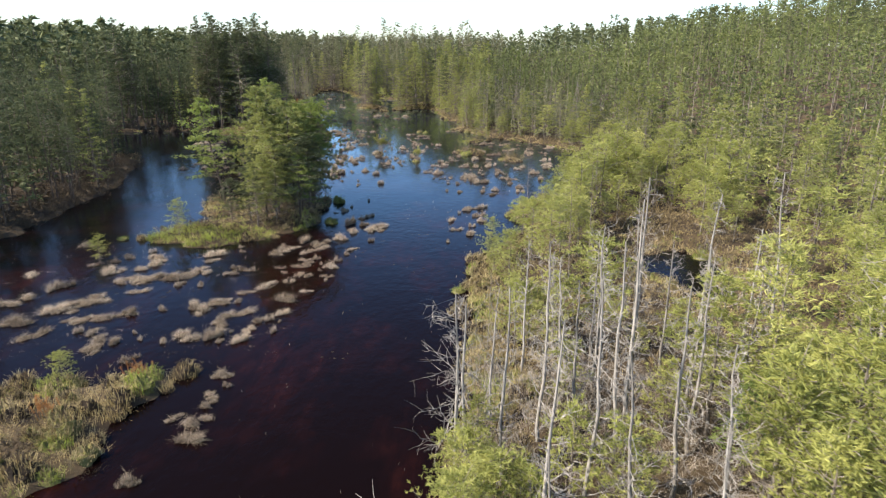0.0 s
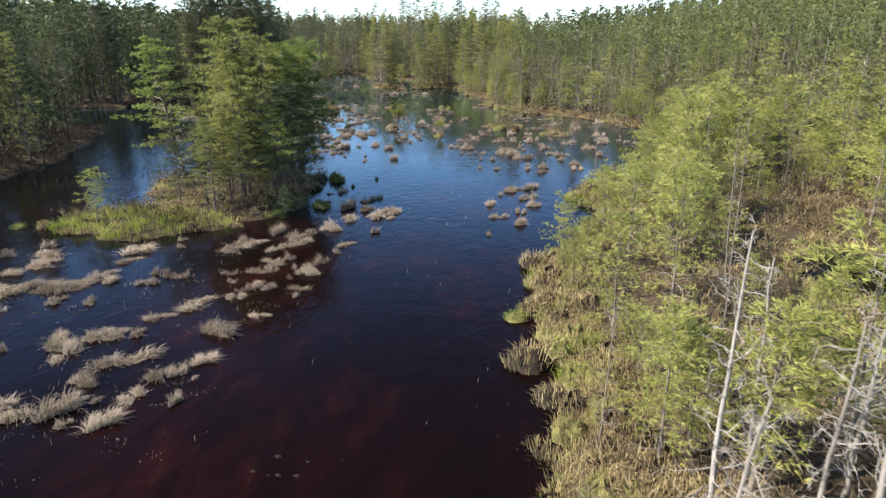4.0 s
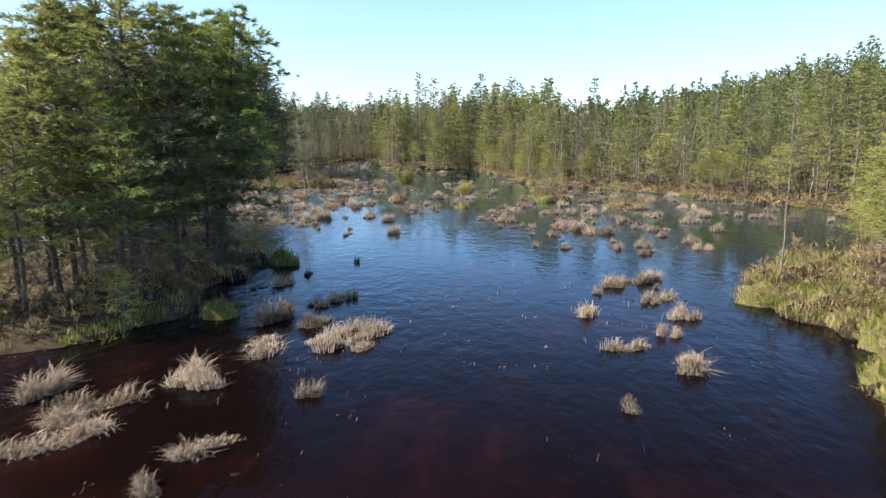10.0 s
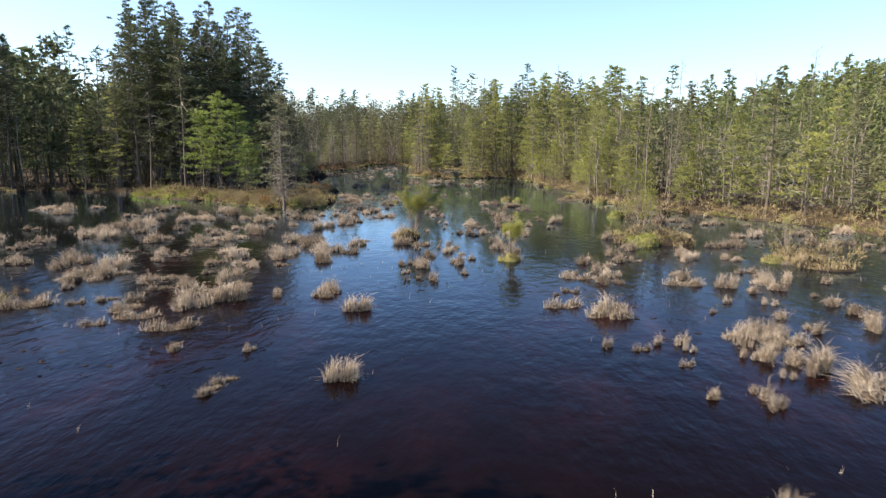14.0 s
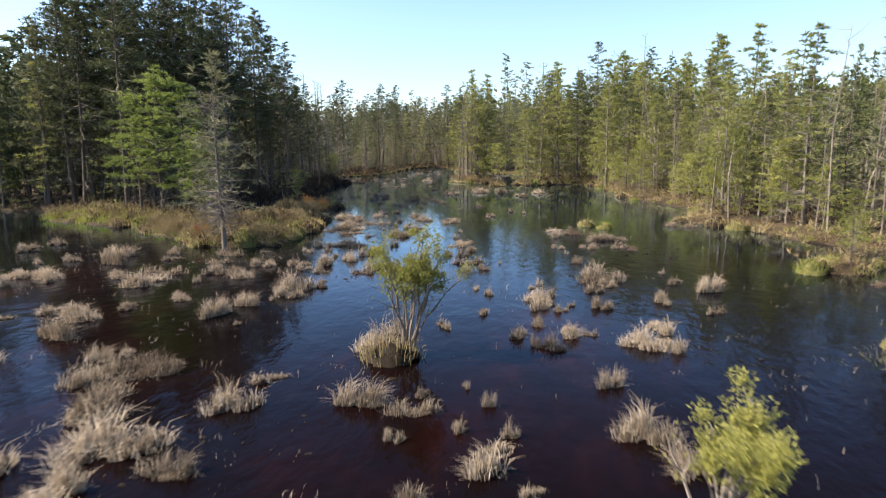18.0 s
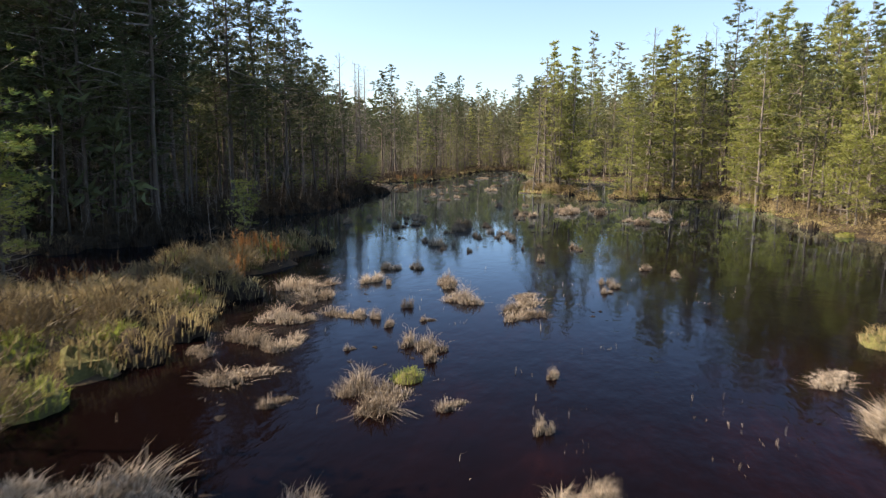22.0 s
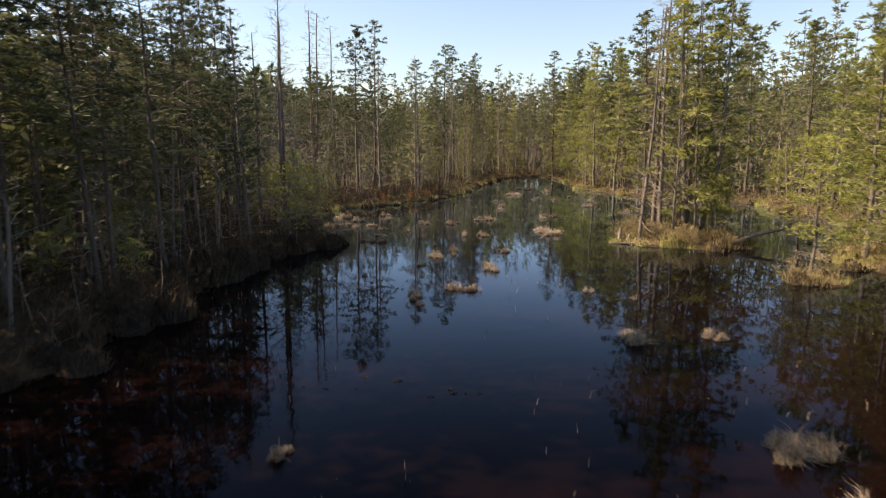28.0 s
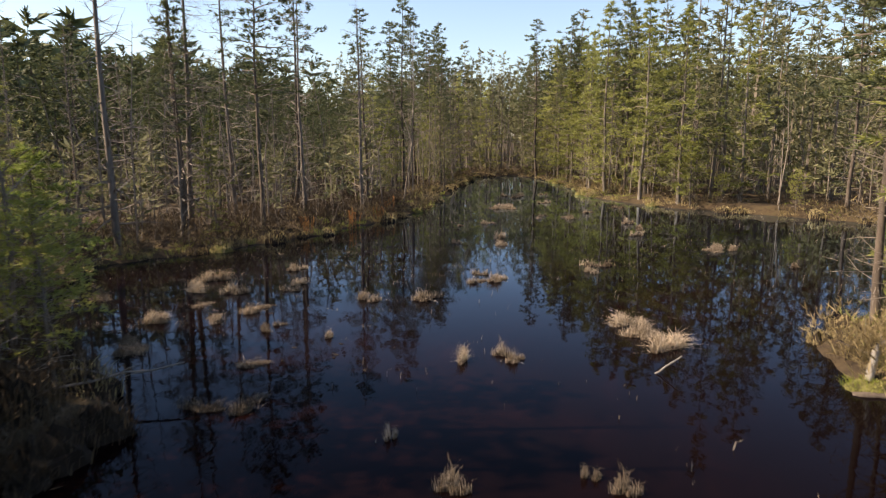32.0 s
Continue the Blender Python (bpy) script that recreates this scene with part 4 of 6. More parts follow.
def joined(name, label, category, models, poses, seed, thin=False):
    """Many small copies of a thing's parts as one stuff object."""
    rng = np.random.default_rng(seed)
    picks = [models[rng.integers(0, len(models))] for _ in poses]
    root = tagged(new(name), label, category, kind="stuff")
    for n in range(2):
        by_material = {}
        for key, m in zip(picks, poses):
            (v, f), material, part_name = GEOS[key][n]
            if thin and n == 1:
                f = f.reshape(-1, 3, 3)[::2].reshape(-1, 3)
            g = by_material.setdefault((material.name, part_name), (Geo(), material))[0]
            mm = np.array(m)
            g.add(v @ mm[:3, :3].T + mm[:3, 3], f)
        for (_, part_name), (g, material) in by_material.items():
            part(part_name, g, material, root)


def tussock_model(seed, r, blades_n, tall, lobes, straw, label):
    """A ragged clump: a few lobes of dead blades, matted low at the rim."""
    rng = np.random.default_rng(seed)
    mound, leaves = Geo(), Geo()
    share = rng.uniform(0.6, 1.4, lobes)
    share /= share.sum()
    comb = unit(np.array([0.9, rng.normal() * 0.5, 0.0])) * 0.62
    for n, part_of in enumerate(share):
        cx, cy = (0, 0) if lobes == 1 else ((n + 0.5 + rng.normal() * 0.35) / lobes * 1.8 * r - 0.9 * r, rng.normal() * 0.36 * r)
        lr = r * (rng.uniform(0.42, 0.7) if lobes < 5 else rng.uniform(0.18, 0.44))
        lt = tall * (rng.uniform(0.25, 0.5) if rng.random() < 0.35 else rng.uniform(0.6, 1.15))
        hump = Geo()
        hump.dome(rng, lr * 1.0, lr * 0.62, lt * 0.22, 3, 9, 0.14, 0.2)
        v, f = hump.arrays()
        mound.add(v + [cx, cy, 0], f)
        k = int(blades_n * part_of)
        a, q = rng.uniform(0, 6.283, k), rng.random(k) ** 0.6
        base = np.stack([cx + np.cos(a) * q * lr * 1.15, cy + np.sin(a) * q * lr * 0.62, lt * 0.2 * (1 - q**2) - 0.03], 1)
        swirl = rng.normal(size=3) * [0.18, 0.18, 0]
        lean = np.stack([np.cos(a) * q, np.sin(a) * q, 0 * a], 1) * 0.26 + rng.normal(size=(k, 3)) * [0.34, 0.34, 0] + comb * rng.uniform(0.05, 0.5) + swirl
        tall_of = lt * (1.15 - 0.4 * q) * rng.uniform(0.45, 1.25, k)
        flat = rng.random(k) < 0.3
        rise = np.where(flat, rng.uniform(0.12, 0.5, k), rng.uniform(0.78, 1.0, k))
        leaves.blades(rng, base, lean, tall_of, rng.uniform(0.0035, 0.0075, k), rise)
    GEOS[seed] = ((mound.arrays(), MAT, "root_mounds"), (leaves.arrays(), straw, "grass_tufts"))
    root = tagged(new("grass_tussock", mound.mesh("root_mound", MAT, True)), label, "grass tussock", "tussocks in the water")
    part("grass_tuft", leaves, straw, root)
    return root


SMALL = [tussock_model(90 + n, 0.36, 560, 0.46, 2 + n % 3, STRAW, "pale dry sedge tussock standing in dark water") for n in range(6)]
WIDE = [tussock_model(110 + n, 0.9, 2100, 0.52, 7 + n % 4, STRAW, "broad ragged clump of pale dry sedge in dark water") for n in range(5)]
# places and half widths of the tussocks, reach by reach
FIRST_POOL = [(-6.65, 15.9, 0.34), (-6.75, 16.7, 0.34), (-7.45, 16.9, 0.26), (-7.3, 14.1, 0.24), (-6.8, 17.6, 0.24), (-6.9, 18.2, 0.25), (-6.7, 18.8, 0.16), (-7.1, 19.4, 0.28), (-12.3, 21.3, 0.68), (-10.1, 21.7, 0.2), (-15, 21.8, 0.49), (-8.1, 21.8, 0.16), (-11, 21.9, 0.14), (-7.5, 21.9, 0.33), (-8.6, 22.2, 0.41), (-9.5, 22.3, 0.52), (-11.5, 22.4, 0.11), (-8, 22.7, 0.14), (-6.5, 22.7, 0.17), (-7.3, 22.9, 0.31), (-16.5, 23, 0.52), (-8.7, 23.4, 0.29), (-14, 23.4, 0.63), (-6.5, 23.7, 0.1), (-7.3, 23.7, 0.27), (-7, 23.8, 0.21), (-8.4, 24.2, 0.53), (-15.9, 24.2, 0.53), (-6.7, 24.4, 0.28), (-15.3, 24.8, 0.67), (-10.2, 24.8, 0.71), (-18.1, 24.9, 0.7), (-9.7, 25.4, 0.33), (-9.3, 25.5, 0.3), (-8.8, 25.6, 0.23)]
POOL_TAIL = [(-14.7, 25.7, 0.54), (-7, 25.9, 0.42), (-13.5, 26.4, 0.35), (-8.8, 26.6, 0.35), (-6.3, 26.9, 0.25), (-8.2, 27.5, 0.54), (-13.7, 28.1, 1.12), (-7.5, 28.1, 0.3), (-19.5, 28.3, 0.47), (-5.8, 28.4, 0.19), (-7.5, 28.5, 0.1), (-7.3, 28.7, 0.12), (-16.2, 28.7, 0.39), (-15.8, 28.8, 0.35), (-5.9, 28.8, 0.25), (-12.1, 29, 0.68), (-7, 29, 0.37), (-8, 29.2, 0.15), (-14.9, 29.3, 0.28), (-6.4, 29.7, 0.12), (-10.5, 29.8, 0.24), (-7.5, 30.1, 0.32), (-14.5, 30.2, 0.46), (-6, 30.2, 0.32), (-16.7, 30.4, 0.21), (-7.2, 30.6, 0.29), (-6.5, 30.6, 0.14), (-12, 30.8, 0.38), (-14.9, 31, 0.53), (-7.5, 31.1, 0.25), (-5.9, 31.2, 0.24), (-16.4, 31.2, 0.33)]
FIRST_SHALLOWS = [(-7.3, 33.6, 0.46), (-5.45, 33.1, 0.34), (-7.7, 32.4, 0.36), (-7, 31.4, 0.2), (-12.4, 31.7, 0.51), (-15.7, 32, 0.22), (-9.1, 32.2, 0.44), (-5.6, 32.3, 0.2), (-11.1, 32.4, 0.18), (-7.5, 32.7, 0.14), (-19.7, 32.9, 0.33), (-9.1, 33, 0.3), (-7.1, 33, 0.35), (-11.4, 33.1, 0.17), (-8.6, 33.1, 0.36), (-7.4, 34, 0.42), (-8.4, 34.3, 0.37), (-4.8, 34.7, 0.19), (-0.5, 34.8, 0.18), (-6.5, 35, 0.35), (-6.9, 35.8, 0.11), (0.7, 36.4, 0.38), (-6.1, 36.6, 0.55), (-0.2, 37.2, 0.3), (-4.9, 37.4, 0.68), (-5.7, 38, 0.31), (-6.7, 38.2, 0.48), (0.7, 38.2, 0.25), (-7.9, 39.2, 0.29), (1.3, 39.4, 0.28), (-0.5, 39.5, 0.39), (-6.1, 39.5, 0.22), (-5.8, 40.1, 0.35), (-5.6, 40.2, 0.18), (0.9, 40.6, 0.23)]
WEST_SHALLOWS = [(1.2, 40.8, 0.37), (-8, 40.9, 0.16), (-7.5, 41.3, 0.27), (-0.1, 41.3, 0.12), (-7.7, 41.7, 0.25), (1.4, 42, 0.12), (0.3, 42.1, 0.28), (0.7, 42.5, 0.41), (-7.3, 42.6, 0.15), (1.2, 42.7, 0.3), (1.5, 43.1, 0.24), (-9.1, 43.6, 0.11), (-6.5, 44.5, 0.1), (2.3, 47.2, 0.43), (-0.2, 47.8, 0.24), (-1.2, 48.2, 0.13), (1.5, 48.2, 0.37), (4.2, 48.4, 0.39), (2.4, 48.6, 0.25), (1.6, 49.6, 0.16), (4.3, 49.8, 0.27), (-8.2, 49.9, 0.21), (-8.2, 50.3, 0.19), (-6.6, 50.7, 0.25), (-0.5, 50.8, 0.18), (-1.2, 51, 0.15), (-0.5, 51.2, 0.21), (3.7, 51.3, 0.32), (-9.8, 51.6, 0.24), (-8.5, 51.7, 0.11), (1.1, 51.8, 0.54), (1.8, 51.8, 0.38)]
ISLET_REACH = [(0.1, 52.1, 0.14), (-1.3, 52.3, 0.11), (0.6, 52.4, 0.32), (-12.2, 52.6, 0.2), (-10.6, 52.6, 0.37), (-1.9, 53, 0.14), (3.9, 53, 0.48), (0.2, 53, 0.41), (-0.2, 53, 0.19), (-2.5, 53.1, 0.1), (-11.7, 53.2, 0.3), (-1.1, 53.2, 0.14), (6.3, 53.3, 0.41), (-1.6, 53.4, 0.1), (3.3, 53.5, 0.33), (-14.6, 53.5, 0.44), (-1.1, 53.6, 0.23), (-12.3, 53.7, 0.29), (0.7, 53.9, 0.29), (-13.7, 54, 0.16), (0.3, 54.3, 0.59), (-11.2, 54.3, 0.39), (-7.6, 54.7, 0.3), (-10.7, 55, 0.38), (2.7, 55.2, 0.33), (-15, 55.3, 0.14), (3.4, 55.3, 0.21), (-2.3, 55.3, 0.39), (-11.5, 55.5, 0.53), (-9.7, 55.5, 0.1), (-8.7, 55.8, 0.24), (-3.2, 55.8, 0.33)]
ISLET_HEAD = [(1.3, 55.9, 0.27), (-9.9, 55.9, 0.1), (-2, 56, 0.21), (-0, 56, 0.12), (5.9, 56, 0.41), (-9.9, 56.1, 0.12), (-11, 56.4, 0.18), (-12.4, 56.4, 0.37), (-8.7, 56.4, 0.28), (3.1, 56.5, 0.35), (-13.4, 56.6, 0.5), (-15.6, 56.7, 0.65), (-11.7, 56.9, 0.38), (0.5, 57, 0.11), (-15, 57, 0.4), (-3.3, 57, 0.1), (1.4, 57.1, 0.22), (-3, 57.4, 0.18), (2.9, 57.4, 0.37), (-12.7, 57.8, 0.2), (-15.7, 57.8, 0.42), (-7.2, 58, 0.1), (2.8, 58.1, 0.14), (-6.5, 58.2, 0.21), (-17.4, 58.2, 0.78), (-6.9, 58.2, 0.1), (-2, 58.7, 0.32), (2.1, 58.7, 0.24), (0.9, 58.8, 0.27), (-0.1, 58.8, 0.39), (0.2, 58.8, 0.15), (-7.4, 58.9, 0.14)]
MIDDLE_POOL = [(-11.9, 59, 0.26), (-13.2, 59.1, 0.37), (5.2, 59.1, 0.51), (-2.8, 59.1, 0.33), (-5.8, 59.1, 0.1), (-12.4, 59.2, 0.3), (-11.2, 59.3, 0.21), (-15.2, 59.3, 0.23), (-2.9, 59.6, 0.19), (-1.9, 59.6, 0.29), (-7.2, 59.7, 0.1), (2.2, 59.7, 0.62), (-7.2, 60, 0.32), (0.1, 60, 0.47), (-15, 60.1, 0.26), (-2.2, 60.1, 0.18), (-13.2, 60.2, 0.34), (-7.8, 60.2, 0.18), (-10.3, 60.3, 0.36), (-11.7, 60.4, 0.34), (-7.6, 60.4, 0.11), (7.5, 60.5, 0.56), (-15.8, 60.6, 0.33), (-2.2, 60.7, 0.17), (-6.2, 60.7, 0.31), (-12.1, 61.1, 0.54), (-1.7, 61.2, 0.27), (-13.8, 61.3, 0.52), (-10.6, 61.3, 0.36), (-5.9, 61.5, 0.12), (-2.4, 61.8, 0.46), (-7.3, 61.9, 0.25)]
BROAD_MARSH = [(-1.3, 62.2, 0.32), (-0.9, 62.2, 0.2), (-15.4, 62.2, 0.38), (-11, 62.2, 0.51), (-6.3, 62.4, 0.13), (-6.8, 62.9, 0.38), (-17.6, 62.9, 0.52), (4.3, 62.9, 0.7), (-19.8, 63, 0.42), (-11.9, 63.1, 0.48), (0.8, 63.1, 0.56), (7.6, 63.2, 0.62), (-8, 63.2, 0.14), (-16, 63.3, 0.47), (-4.8, 63.3, 0.29), (2.2, 63.3, 0.35), (-1.5, 63.4, 0.3), (-7.3, 63.6, 0.12), (-6.7, 63.6, 0.1), (-20.7, 63.6, 0.56), (-21.5, 63.8, 0.2), (-8, 63.9, 0.25), (-15.2, 63.9, 0.42), (-5.2, 64, 0.32), (-8.8, 64.1, 0.33), (-12.5, 64.3, 0.63), (-7.1, 64.4, 0.1), (-8, 64.5, 0.11), (-13.4, 64.7, 0.23), (-0.7, 64.8, 0.4), (-13.1, 65, 0.15), (-7.5, 65, 0.1)]
MARSH_HEART = [(-5.6, 65.5, 0.23), (-15.1, 65.6, 0.38), (-21.3, 65.8, 0.9), (-18.8, 66, 0.22), (-9.2, 66.2, 0.41), (3, 66.4, 0.65), (6.3, 66.7, 0.68), (-15.8, 66.9, 0.48), (-16.6, 67, 0.3), (-12.4, 67.1, 0.1), (-6.5, 67.1, 0.22), (-6.8, 67.2, 0.11), (-1.2, 67.4, 0.36), (-13.3, 67.5, 0.33), (-7.1, 67.6, 0.23), (-5, 67.6, 0.33), (-4.5, 67.6, 0.33), (-15.3, 67.6, 0.23), (-21.2, 67.7, 0.41), (-13.2, 67.8, 0.15), (-6.2, 67.9, 0.27), (-8.5, 67.9, 0.19), (-5.9, 68, 0.12), (1.6, 68, 0.3), (-6.3, 68.2, 0.1), (-20.1, 68.4, 0.31), (-6.8, 68.5, 0.2), (-13.1, 68.5, 0.25), (-4.6, 68.7, 0.38), (-14.8, 68.7, 0.26), (-12.8, 69.1, 0.13), (-8, 69.1, 0.21)]
MARSH_EDGE = [(1.2, 69.4, 0.47), (-6.5, 69.6, 0.15), (-12.7, 69.6, 0.36), (-19.3, 69.6, 0.32), (-7, 69.7, 0.22), (-16.7, 69.8, 0.55), (-20.2, 69.8, 0.65), (-6.3, 70.1, 0.1), (-5.7, 70.2, 0.25), (-3.4, 70.2, 0.21), (-12.9, 70.2, 0.43), (-15.6, 70.3, 0.12), (-28, 70.4, 0.48), (-7, 70.4, 0.32), (-18, 70.5, 0.33), (-12.3, 70.6, 0.14), (-4.3, 70.7, 0.12), (-8.2, 70.8, 0.11), (-6.8, 71, 0.22), (-17.2, 71, 0.45), (-4.4, 71.1, 0.24), (-12.5, 71.1, 0.16), (-8.6, 71.3, 0.15), (-15, 71.4, 0.44), (9, 71.6, 0.8), (-7.3, 71.7, 0.12), (-5.9, 71.7, 0.23), (-14.2, 72, 0.1), (-19.6, 72.1, 0.4), (-7.2, 72.1, 0.1), (-13.1, 72.3, 0.21), (-3.3, 72.4, 0.32)]
SHRUB_REACH = [(-5.6, 72.5, 0.25), (-30.3, 72.6, 0.79), (-13.8, 72.6, 0.23), (-13.3, 72.7, 0.18), (-15.3, 72.9, 0.38), (-5.8, 73.1, 0.52), (-14.2, 73.2, 0.31), (-3.9, 73.2, 0.26), (-20.6, 73.3, 0.49), (-5.2, 73.3, 0.21), (-14.5, 73.4, 0.15), (-13.5, 73.5, 0.39), (-9.3, 73.7, 0.22), (-6, 73.7, 0.24), (-28.5, 73.8, 0.49), (-8.9, 73.9, 0.2), (-17.2, 74.2, 0.34), (-19.1, 74.3, 0.29), (2, 74.3, 0.99), (-4.1, 74.4, 0.11), (-13.1, 74.4, 0.25), (-8.6, 74.9, 0.1), (-13.8, 74.9, 0.21), (-16.3, 75, 0.18), (-15.1, 75.5, 0.2), (-6.4, 75.6, 0.18), (-14.5, 75.8, 0.14), (-10, 75.9, 0.2), (-12.9, 76.1, 0.29), (-10.4, 76.1, 0.21), (-15.2, 76.9, 0.38), (-9.9, 77.1, 0.27)]
SHRUB_HEAD = [(-14.3, 77.2, 0.52), (-6.8, 77.2, 0.1), (-12.8, 77.5, 0.19), (-10.5, 78.3, 0.56), (-7.2, 78.4, 0.24), (-4.6, 78.6, 0.27), (-6.1, 78.6, 0.33), (-5.1, 78.9, 0.28), (-14.4, 79.5, 0.22), (-5.1, 79.8, 0.15), (-13.1, 79.9, 0.31), (-11.1, 79.9, 0.12), (-15.4, 80.1, 0.37), (-12.3, 80.2, 0.22), (-13.6, 80.3, 0.26), (-6, 80.5, 0.38), (-16.7, 80.8, 0.24), (-7.5, 81.2, 0.3), (-15.8, 81.3, 0.19), (-5.4, 81.4, 0.49), (-15.6, 81.6, 0.25), (-16.5, 81.6, 0.29), (-11.3, 81.7, 0.13), (-14.6, 81.8, 0.1), (-13.2, 81.8, 0.2), (-6.9, 82.2, 0.26), (-13.4, 82.3, 0.22), (-13.8, 82.4, 0.22), (-16.7, 82.9, 0.28), (-7.6, 83, 0.34), (-16.5, 83.2, 0.25), (-14.6, 83.3, 0.15)]
UPPER_MARSH = [(-15.8, 83.6, 0.29), (-15.1, 83.7, 0.13), (-15.4, 83.7, 0.18), (-14.1, 83.9, 0.14), (-17.1, 84.6, 0.34), (-14.9, 84.7, 0.14), (-12.5, 84.7, 0.25), (-12.6, 85.3, 0.37), (-18, 85.3, 0.33), (-14, 85.7, 0.29), (-17.7, 85.8, 0.29), (-12.7, 86.2, 0.46), (-2.5, 86.3, 0.52), (-16.8, 86.7, 0.25), (-16.2, 86.7, 0.12), (-14.8, 87, 0.27), (-15, 87.5, 0.23), (-11.2, 87.6, 0.13), (-11.1, 88.3, 0.12), (-17.1, 88.6, 0.24), (-11.4, 88.7, 0.19), (-16.4, 88.9, 0.21), (-9.7, 90.4, 0.2), (-10.5, 91, 0.23), (-13.5, 91.3, 0.13), (-16.9, 92.3, 0.1), (-16, 92.3, 0.12), (-17.2, 93.1, 0.19), (-17.5, 93.1, 0.26), (-16.9, 93.2, 0.11), (-14.5, 93.4, 0.1), (-18.1, 93.8, 0.23)]
SPIT_REACH = [(-23.2, 93.9, 0.4), (-12.8, 93.9, 0.16), (-14.1, 94.1, 0.1), (-19.3, 94.3, 0.14), (-13, 94.3, 0.15), (-16.6, 95.3, 0.11), (-15.4, 95.5, 0.12), (-16, 95.7, 0.18), (-15.6, 95.9, 0.14), (-16.9, 95.9, 0.18), (-17, 96.2, 0.13), (-15.7, 96.3, 0.19), (-18.2, 96.4, 0.19), (-16.1, 96.9, 0.25), (-16.7, 97.1, 0.17), (-18.1, 97.3, 0.35), (-20.8, 97.3, 0.33), (-17.8, 97.3, 0.2), (-23.5, 97.9, 0.37), (-18.3, 98.1, 0.4), (-20.5, 98.4, 0.23), (-21.1, 98.9, 0.12), (-17.4, 99, 0.2), (-15.1, 99.7, 0.11), (-17.7, 99.9, 0.17), (-23.5, 99.9, 0.22), (-15.7, 99.9, 0.14), (-23, 99.9, 0.17), (-20.8, 100, 0.21), (-21.2, 100.3, 0.18), (-21.4, 100.8, 0.25), (-22.1, 101.1, 0.19)]
SPIT_HEAD = [(-21.7, 101.8, 0.37), (-16.7, 102.4, 0.2), (-11.3, 102.6, 0.34), (-23.2, 102.9, 0.16), (-9.5, 103, 0.17), (-17.1, 103.3, 0.14), (-12.1, 103.5, 0.1), (-11.7, 103.8, 0.32), (-17.1, 104, 0.21), (-16.6, 104, 0.28), (-10.3, 105.1, 0.35), (-17.6, 105.2, 0.33), (-17.2, 105.5, 0.36), (-15.3, 105.7, 0.21), (-14.9, 106.4, 0.33), (-13.5, 106.6, 0.4), (-15.8, 106.7, 0.24), (-15.3, 106.8, 0.51), (-10.6, 107, 0.49), (-14.9, 107.7, 0.3), (-11, 108, 0.26), (-15.3, 108.2, 0.57), (-13.9, 108.5, 0.38), (-19.7, 109.3, 0.37), (-13.1, 109.4, 0.18), (-18.3, 110.1, 0.24), (-24.6, 110.3, 0.11), (-25, 110.8, 0.16), (-25.1, 111.2, 0.2), (-24.3, 112.2, 0.34), (-20, 112.9, 0.14), (-21.2, 113.3, 0.17)]
DARK_REACH = [(-26.6, 115.1, 0.18), (-24.2, 115.1, 0.13), (-24.5, 115.2, 0.21), (-24.7, 115.9, 0.21), (-26.8, 116.8, 0.31), (-26.4, 117.4, 0.12), (-26.7, 118.2, 0.18), (-24.9, 118.7, 0.15), (-25.3, 118.9, 0.13), (-27.8, 119.1, 0.1), (-30.7, 119.1, 0.32), (-33.5, 120.8, 0.35), (-33.3, 120.9, 0.18), (-31, 120.9, 0.29), (-33.9, 121.3, 0.32), (-27.7, 122.1, 0.21), (-26.8, 122.4, 0.19), (-34.5, 122.5, 0.29), (-30.5, 122.7, 0.13), (-27.1, 122.7, 0.16), (-34.8, 122.9, 0.26), (-37.5, 123.2, 0.24), (-24.4, 123.9, 0.53), (-37.2, 123.9, 0.41), (-33, 124, 0.44), (-34.4, 124, 0.32), (-24.7, 124.6, 0.43), (-35.5, 125.1, 0.29), (-40.5, 125.1, 0.16), (-25.1, 125.4, 0.43), (-35.9, 125.6, 0.26), (-33.3, 125.9, 0.23)]
DARK_HEAD = [(-36, 126.4, 0.46), (-33.5, 126.6, 0.27), (-20.3, 133.1, 0.2), (-31.4, 134.6, 0.21), (-29.7, 134.6, 0.25), (-29.8, 135.2, 0.26), (-22.2, 135.9, 0.75), (-24.8, 140.3, 0.25), (-31.6, 140.5, 0.37), (-24.9, 141, 0.25), (-29.6, 143.3, 0.39), (-28.2, 143.7, 0.5), (-32.3, 147.3, 0.81), (-32.2, 148.5, 0.4), (-32.6, 149.1, 0.57)]
ALL_TUSSOCKS = FIRST_POOL + POOL_TAIL + FIRST_SHALLOWS + WEST_SHALLOWS + ISLET_REACH + ISLET_HEAD + MIDDLE_POOL + BROAD_MARSH + MARSH_HEART + MARSH_EDGE + SHRUB_REACH + SHRUB_HEAD + UPPER_MARSH + SPIT_REACH + SPIT_HEAD + DARK_REACH + DARK_HEAD
rng = np.random.default_rng(600)
between = []
for x0, x1, y0, y1, n in ((-25, -9, 54, 77, 120), (1, 13, 54, 80, 70), (-19, -7, 20, 31, 40), (-36, -28, 118, 130, 26), (-34, -24, 128, 160, 24)):
    for x, y in zip(rng.uniform(x0, x1, n), rng.uniform(y0, y1, n)):
        if inland(x, y) < -0.3 and wave(x, y, 0.5, 0.8) > -0.3 and all(abs(x - p) + abs(y - q) > 0.55 + r for p, q, r in ALL_TUSSOCKS):
            between.append((x, y, rng.uniform(0.14, 0.42)))
for x, y, r in sorted(ALL_TUSSOCKS, key=lambda p: p[2])[:max(0, len(ALL_TUSSOCKS) - 298)]:
    between.append((x, y, r))
    ALL_TUSSOCKS.remove((x, y, r))
